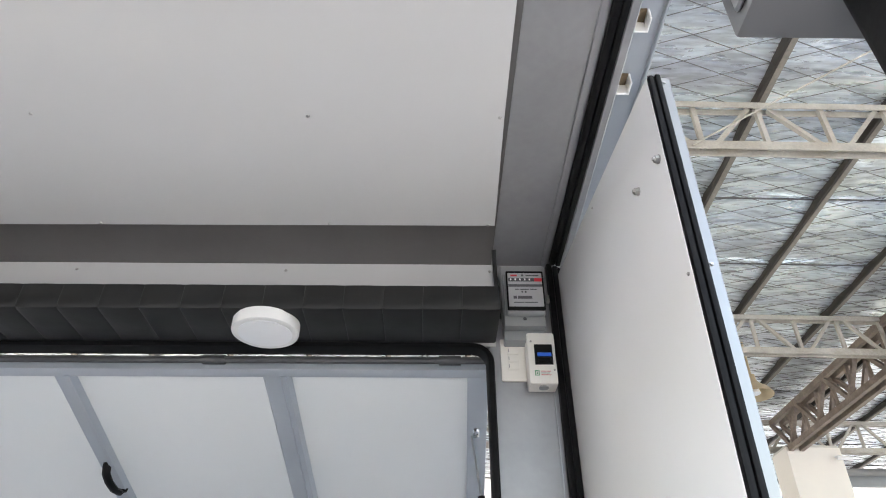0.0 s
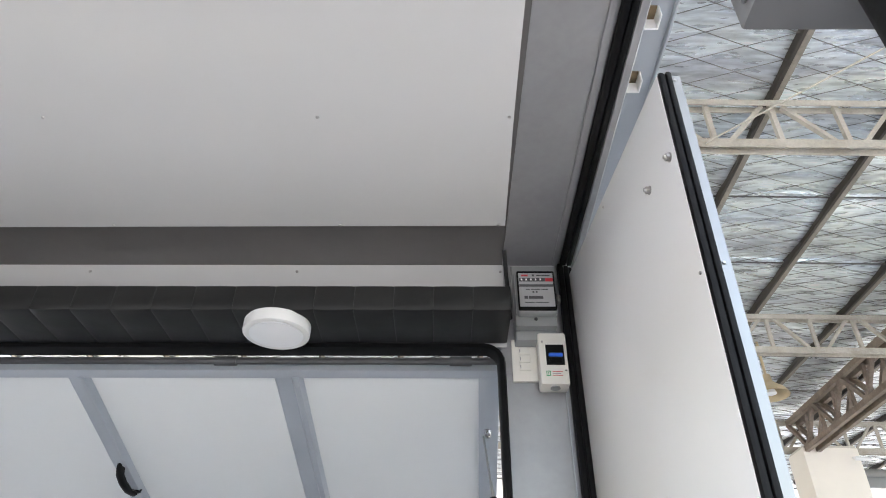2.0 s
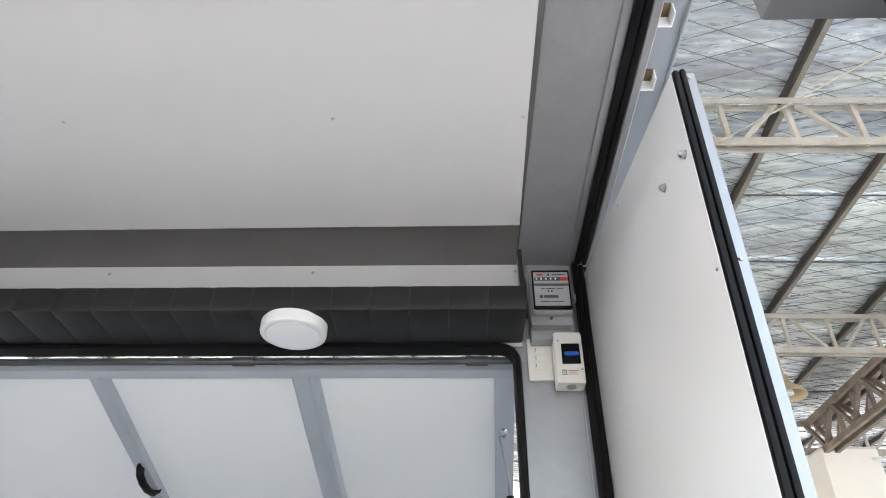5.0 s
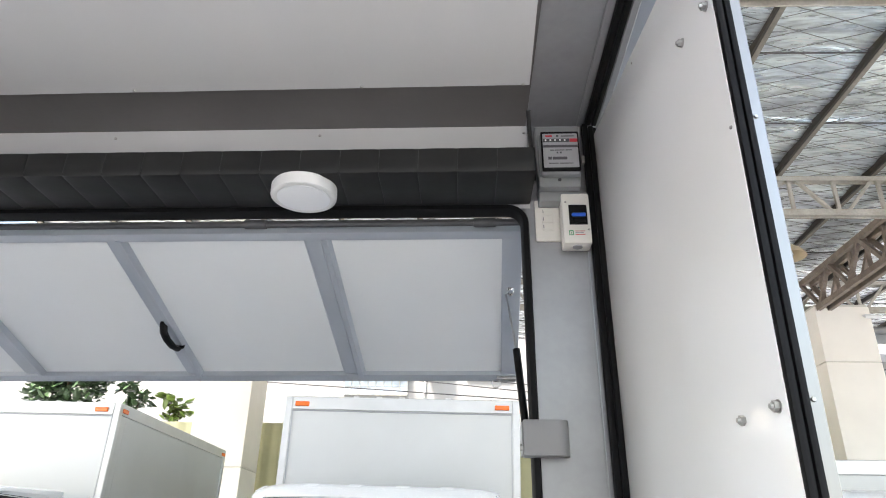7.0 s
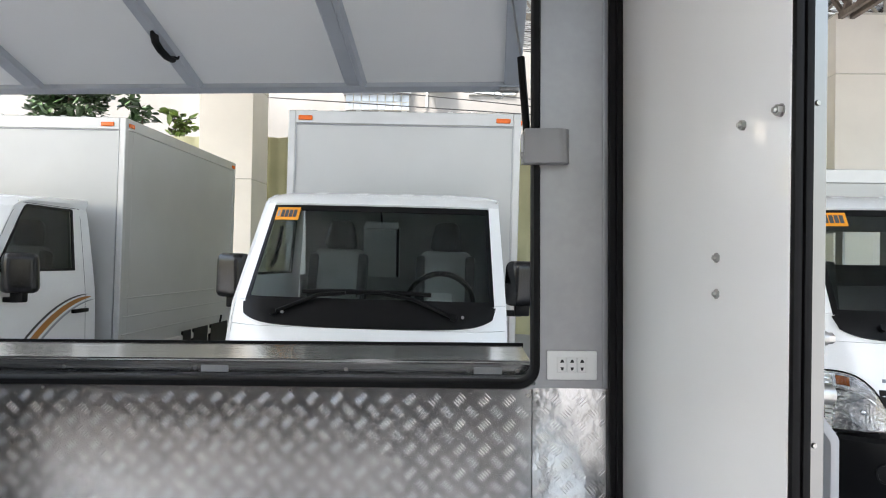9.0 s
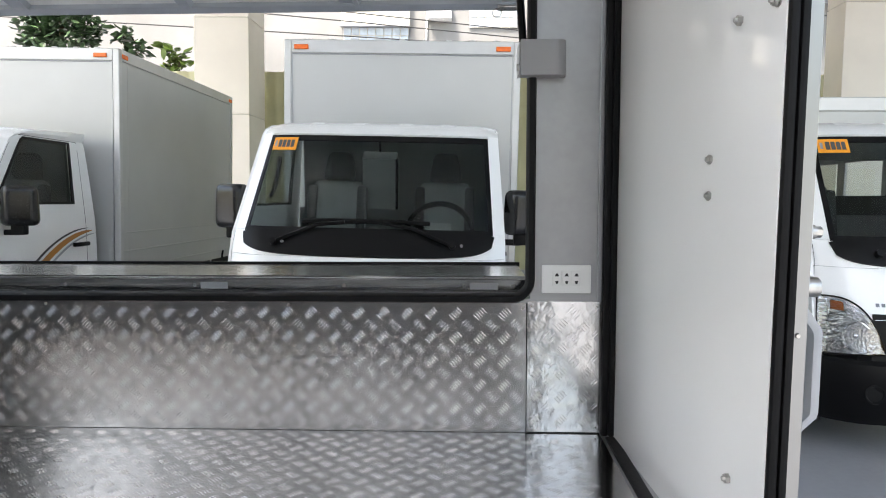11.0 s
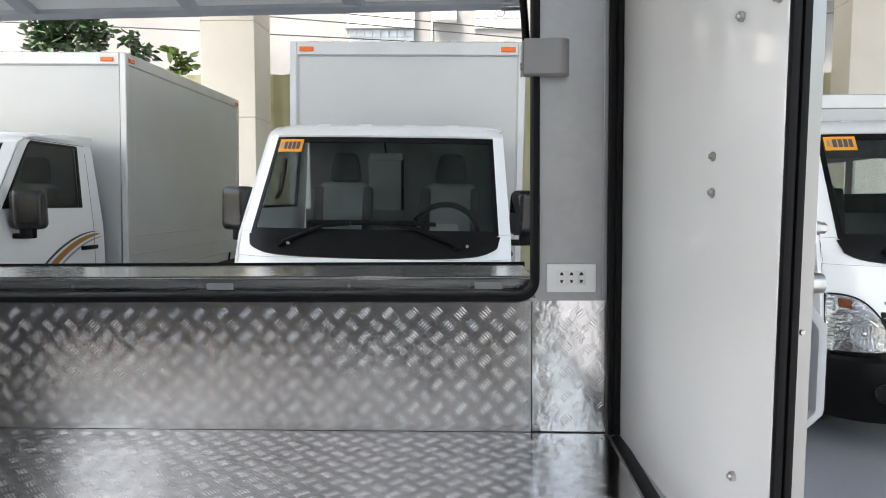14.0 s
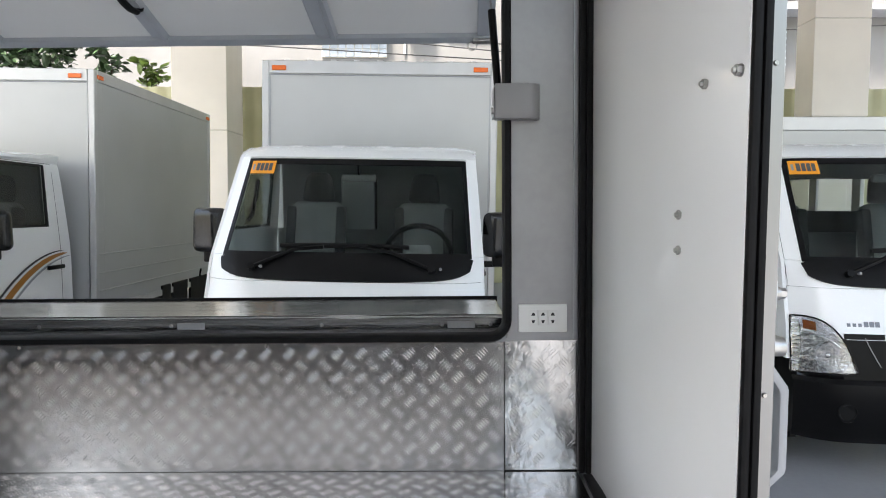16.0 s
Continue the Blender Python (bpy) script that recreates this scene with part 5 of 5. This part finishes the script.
# ---- boundary fence, neighbour's building, plants, cables ----
FX0, FX1, FY, FZ = -16.0, 16.0, 12.6, 3.55
n = 400
xs = span(FX0, FX1, n)
structure("boundary_fence", surface(xs, [0, FZ], lambda u, v: (u, FY + (0.018 if int(round((u - FX0) / (FX1 - FX0) * n)) % 4 < 2 else -0.018), v), 0.004), FENCE, "olive-yellow ribbed sheet fence")
BY = 22.0
building = thing("neighbour_building", (0, BY + 4, 0), "off-white rendered building with glass block windows", "building")
WINDOWS = [(-3.98, -1.91, 6.10, 6.62), (0.0, 1.5, 6.62, 7.5), (9.3, 10.6, 5.6, 7.0), (11.6, 13.0, 5.6, 7.0), (14.2, 16.0, 5.6, 7.0), (9.3, 10.6, 8.4, 9.8), (11.6, 13.0, 8.4, 9.8)]
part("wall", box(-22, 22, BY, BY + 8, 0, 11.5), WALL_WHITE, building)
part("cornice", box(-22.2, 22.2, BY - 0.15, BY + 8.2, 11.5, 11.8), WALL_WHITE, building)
for x0, x1, z0, z1 in WINDOWS[:2]:
    wd = part("window", box(x0, x1, BY - 0.05, BY - 0.01, z0, z1), BEIGE_BOARD, building, "glass block window")
    nx, nz = max(1, round((x1 - x0) / 0.26)), max(1, round((z1 - z0) / 0.26))
    for i in range(nx):
        for j in range(nz):
            part("glass_block", box(x0 + (x1 - x0) * (i + 0.05) / nx, x0 + (x1 - x0) * (i + 0.95) / nx, BY - 0.08, BY - 0.051, z0 + (z1 - z0) * (j + 0.05) / nz, z0 + (z1 - z0) * (j + 0.95) / nz, 0.01), BLOCK_GLASS, wd)
for x0, x1, z0, z1 in WINDOWS[2:]:
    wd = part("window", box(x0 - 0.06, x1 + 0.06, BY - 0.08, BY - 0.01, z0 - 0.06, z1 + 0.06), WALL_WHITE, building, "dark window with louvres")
    part("pane", box(x0, x1, BY - 0.10, BY - 0.081, z0, z1), DARK_GLASS, wd)
    for j in range(7):
        z = z0 + (z1 - z0) * (j + 0.5) / 7
        part("louvre", box(x0, x1, BY - 0.16, BY - 0.105, z - 0.03, z + 0.03), BLOCK_GLASS, wd)
part("shutter_board", box(-4.02, -1.87, BY - 0.25, BY - 0.002, 6.64, 7.9), BEIGE_BOARD, building)
part("ledge", box(-4.05, -1.85, BY - 0.30, BY - 0.003, 6.61, 6.64), STRIPE_GREY, building)
part("canopy", box(9.0, 16.4, BY - 0.9, BY - 0.001, 7.4, 7.55), STRIPE_GREY, building)
ac = thing("air_conditioner", (-0.9, BY - 0.2, 6.82), "white window air conditioner on the far wall", "air conditioner")
part("case", box(-1.28, -0.55, BY - 0.42, BY - 0.003, 6.82, 7.35, 0.02), PAINT, ac)
part("pipe", rod((-1.35, BY - 0.05, 6.2), (-1.30, BY - 0.05, 8.0), 0.035, 8), WHITE_PLASTIC, ac)


def leaf_clump(bm_verts, bm_faces, c, r, count, size):
    for _ in range(count):
        v = Vector((random.gauss(0, 1), random.gauss(0, 1), random.gauss(0, 0.8))).normalized() * r * random.uniform(0.45, 1.05)
        p = Vector(c) + v
        d = Vector((random.gauss(0, 1), random.gauss(0, 1), random.uniform(-1.2, 0.4))).normalized()
        s = d.cross(Vector((random.gauss(0, 1), random.gauss(0, 1), 2))).normalized()
        nrm = d.cross(s)
        L = size * random.uniform(0.6, 1.25)
        w = L * 0.30
        k = len(bm_verts)
        bm_verts += [p, p + d * L * 0.35 + s * w - nrm * w * 0.3, p + d * L * 0.35 - s * w - nrm * w * 0.3, p + d * L * 0.4, p + d * L * 0.75 + s * w * 0.7 - nrm * w * 0.5, p + d * L * 0.75 - s * w * 0.7 - nrm * w * 0.5, p + d * L - nrm * w * 0.8, p + d * L * 0.75 - nrm * w * 0.15]
        bm_faces += [(k, k + 1, k + 3), (k, k + 3, k + 2), (k + 1, k + 4, k + 7, k + 3), (k + 3, k + 7, k + 5, k + 2), (k + 4, k + 6, k + 7), (k + 7, k + 6, k + 5)]


def tree(name, at, clumps, material, size, label):
    t = thing(name, at, label, "tree", "trees behind the fence")
    x, y, _ = at
    top = max(c[2] for c in clumps)
    cx = sum(c[0] for c in clumps) / len(clumps)
    pts = [(x, y, 0), (x + 0.1, y, top * 0.35), ((x + cx) / 2, y, top * 0.65), (cx, y, top * 0.88)]
    bm = bmesh.new()
    for i in range(3):
        rod(pts[i], pts[i + 1], 0.11 - 0.028 * i, 9, bm, r2=0.085 - 0.028 * i)
    part("trunk", bm, BARK, t)
    vs, fs = [], []
    for c in clumps:
        bm = rod(pts[2], c[:3], 0.035, 6, r2=0.012)
        part("limb", bm, BARK, t)
        leaf_clump(vs, fs, c[:3], c[3], c[4], size)
    me = bpy.data.meshes.new("crown")
    me.from_pydata([tuple(v) for v in vs], [], fs)
    b2 = bmesh.new()
    b2.from_mesh(me)
    bpy.data.meshes.remove(me)
    part("crown", b2, material, t)
    return t


random.seed(5)
tree("broadleaf_tree", (-8.0, 13.4, 0), [(-8.35, 13.4, 4.5, 0.38, 200), (-7.9, 13.3, 4.8, 0.42, 220), (-7.45, 13.4, 4.6, 0.36, 170), (-8.2, 13.2, 4.15, 0.4, 170), (-7.55, 13.3, 4.2, 0.33, 130), (-8.0, 13.6, 5.4, 0.5, 160)], LEAF, 0.2, "dark green broadleaf tree rising behind the fence")
tree("broadleaf_tree", (-6.3, 13.2, 0), [(-6.6, 13.2, 4.32, 0.18, 34), (-6.35, 13.2, 4.08, 0.2, 45), (-6.5, 13.1, 3.8, 0.2, 36)], LEAF, 0.22, "smaller dark green tree with large glossy leaves")
tree("young_tree", (-5.5, 13.0, 0), [(-5.62, 13.0, 4.0, 0.14, 28), (-5.42, 13.0, 3.84, 0.16, 32), (-5.6, 13.0, 3.7, 0.13, 20)], LEAF_YOUNG, 0.2, "young tree with yellow-green leaves")
for x0, z0, x1, z1 in ((-21, 8.6, 5, 6.2), (-21, 8.2, 5, 6.0), (-21, 7.2, 4, 5.9), (-21, 9.9, 8, 7.4), (3, 7.2, 21, 8.6), (3, 6.6, 21, 7.4)):
    pts_c = [(x0 + (x1 - x0) * f, BY - 0.01 - 1.6 * math.sin(math.pi * f), z0 + (z1 - z0) * f - 0.3 * math.sin(math.pi * f)) for f in span(0, 1, 16)]
    solo("overhead_cable", sweep(pts_c, circle(0.018, 6)), CABLE, "black overhead cable sagging along the far building", "cable", "overhead cables")
wp = thing("white_post", (-8.75, 12.2, 0), "white painted post beside the tree", "post")
part("shaft", box(-9.05, -8.62, 12.0, 12.3, 0, 5.2, 0.01), PAINT, wp)
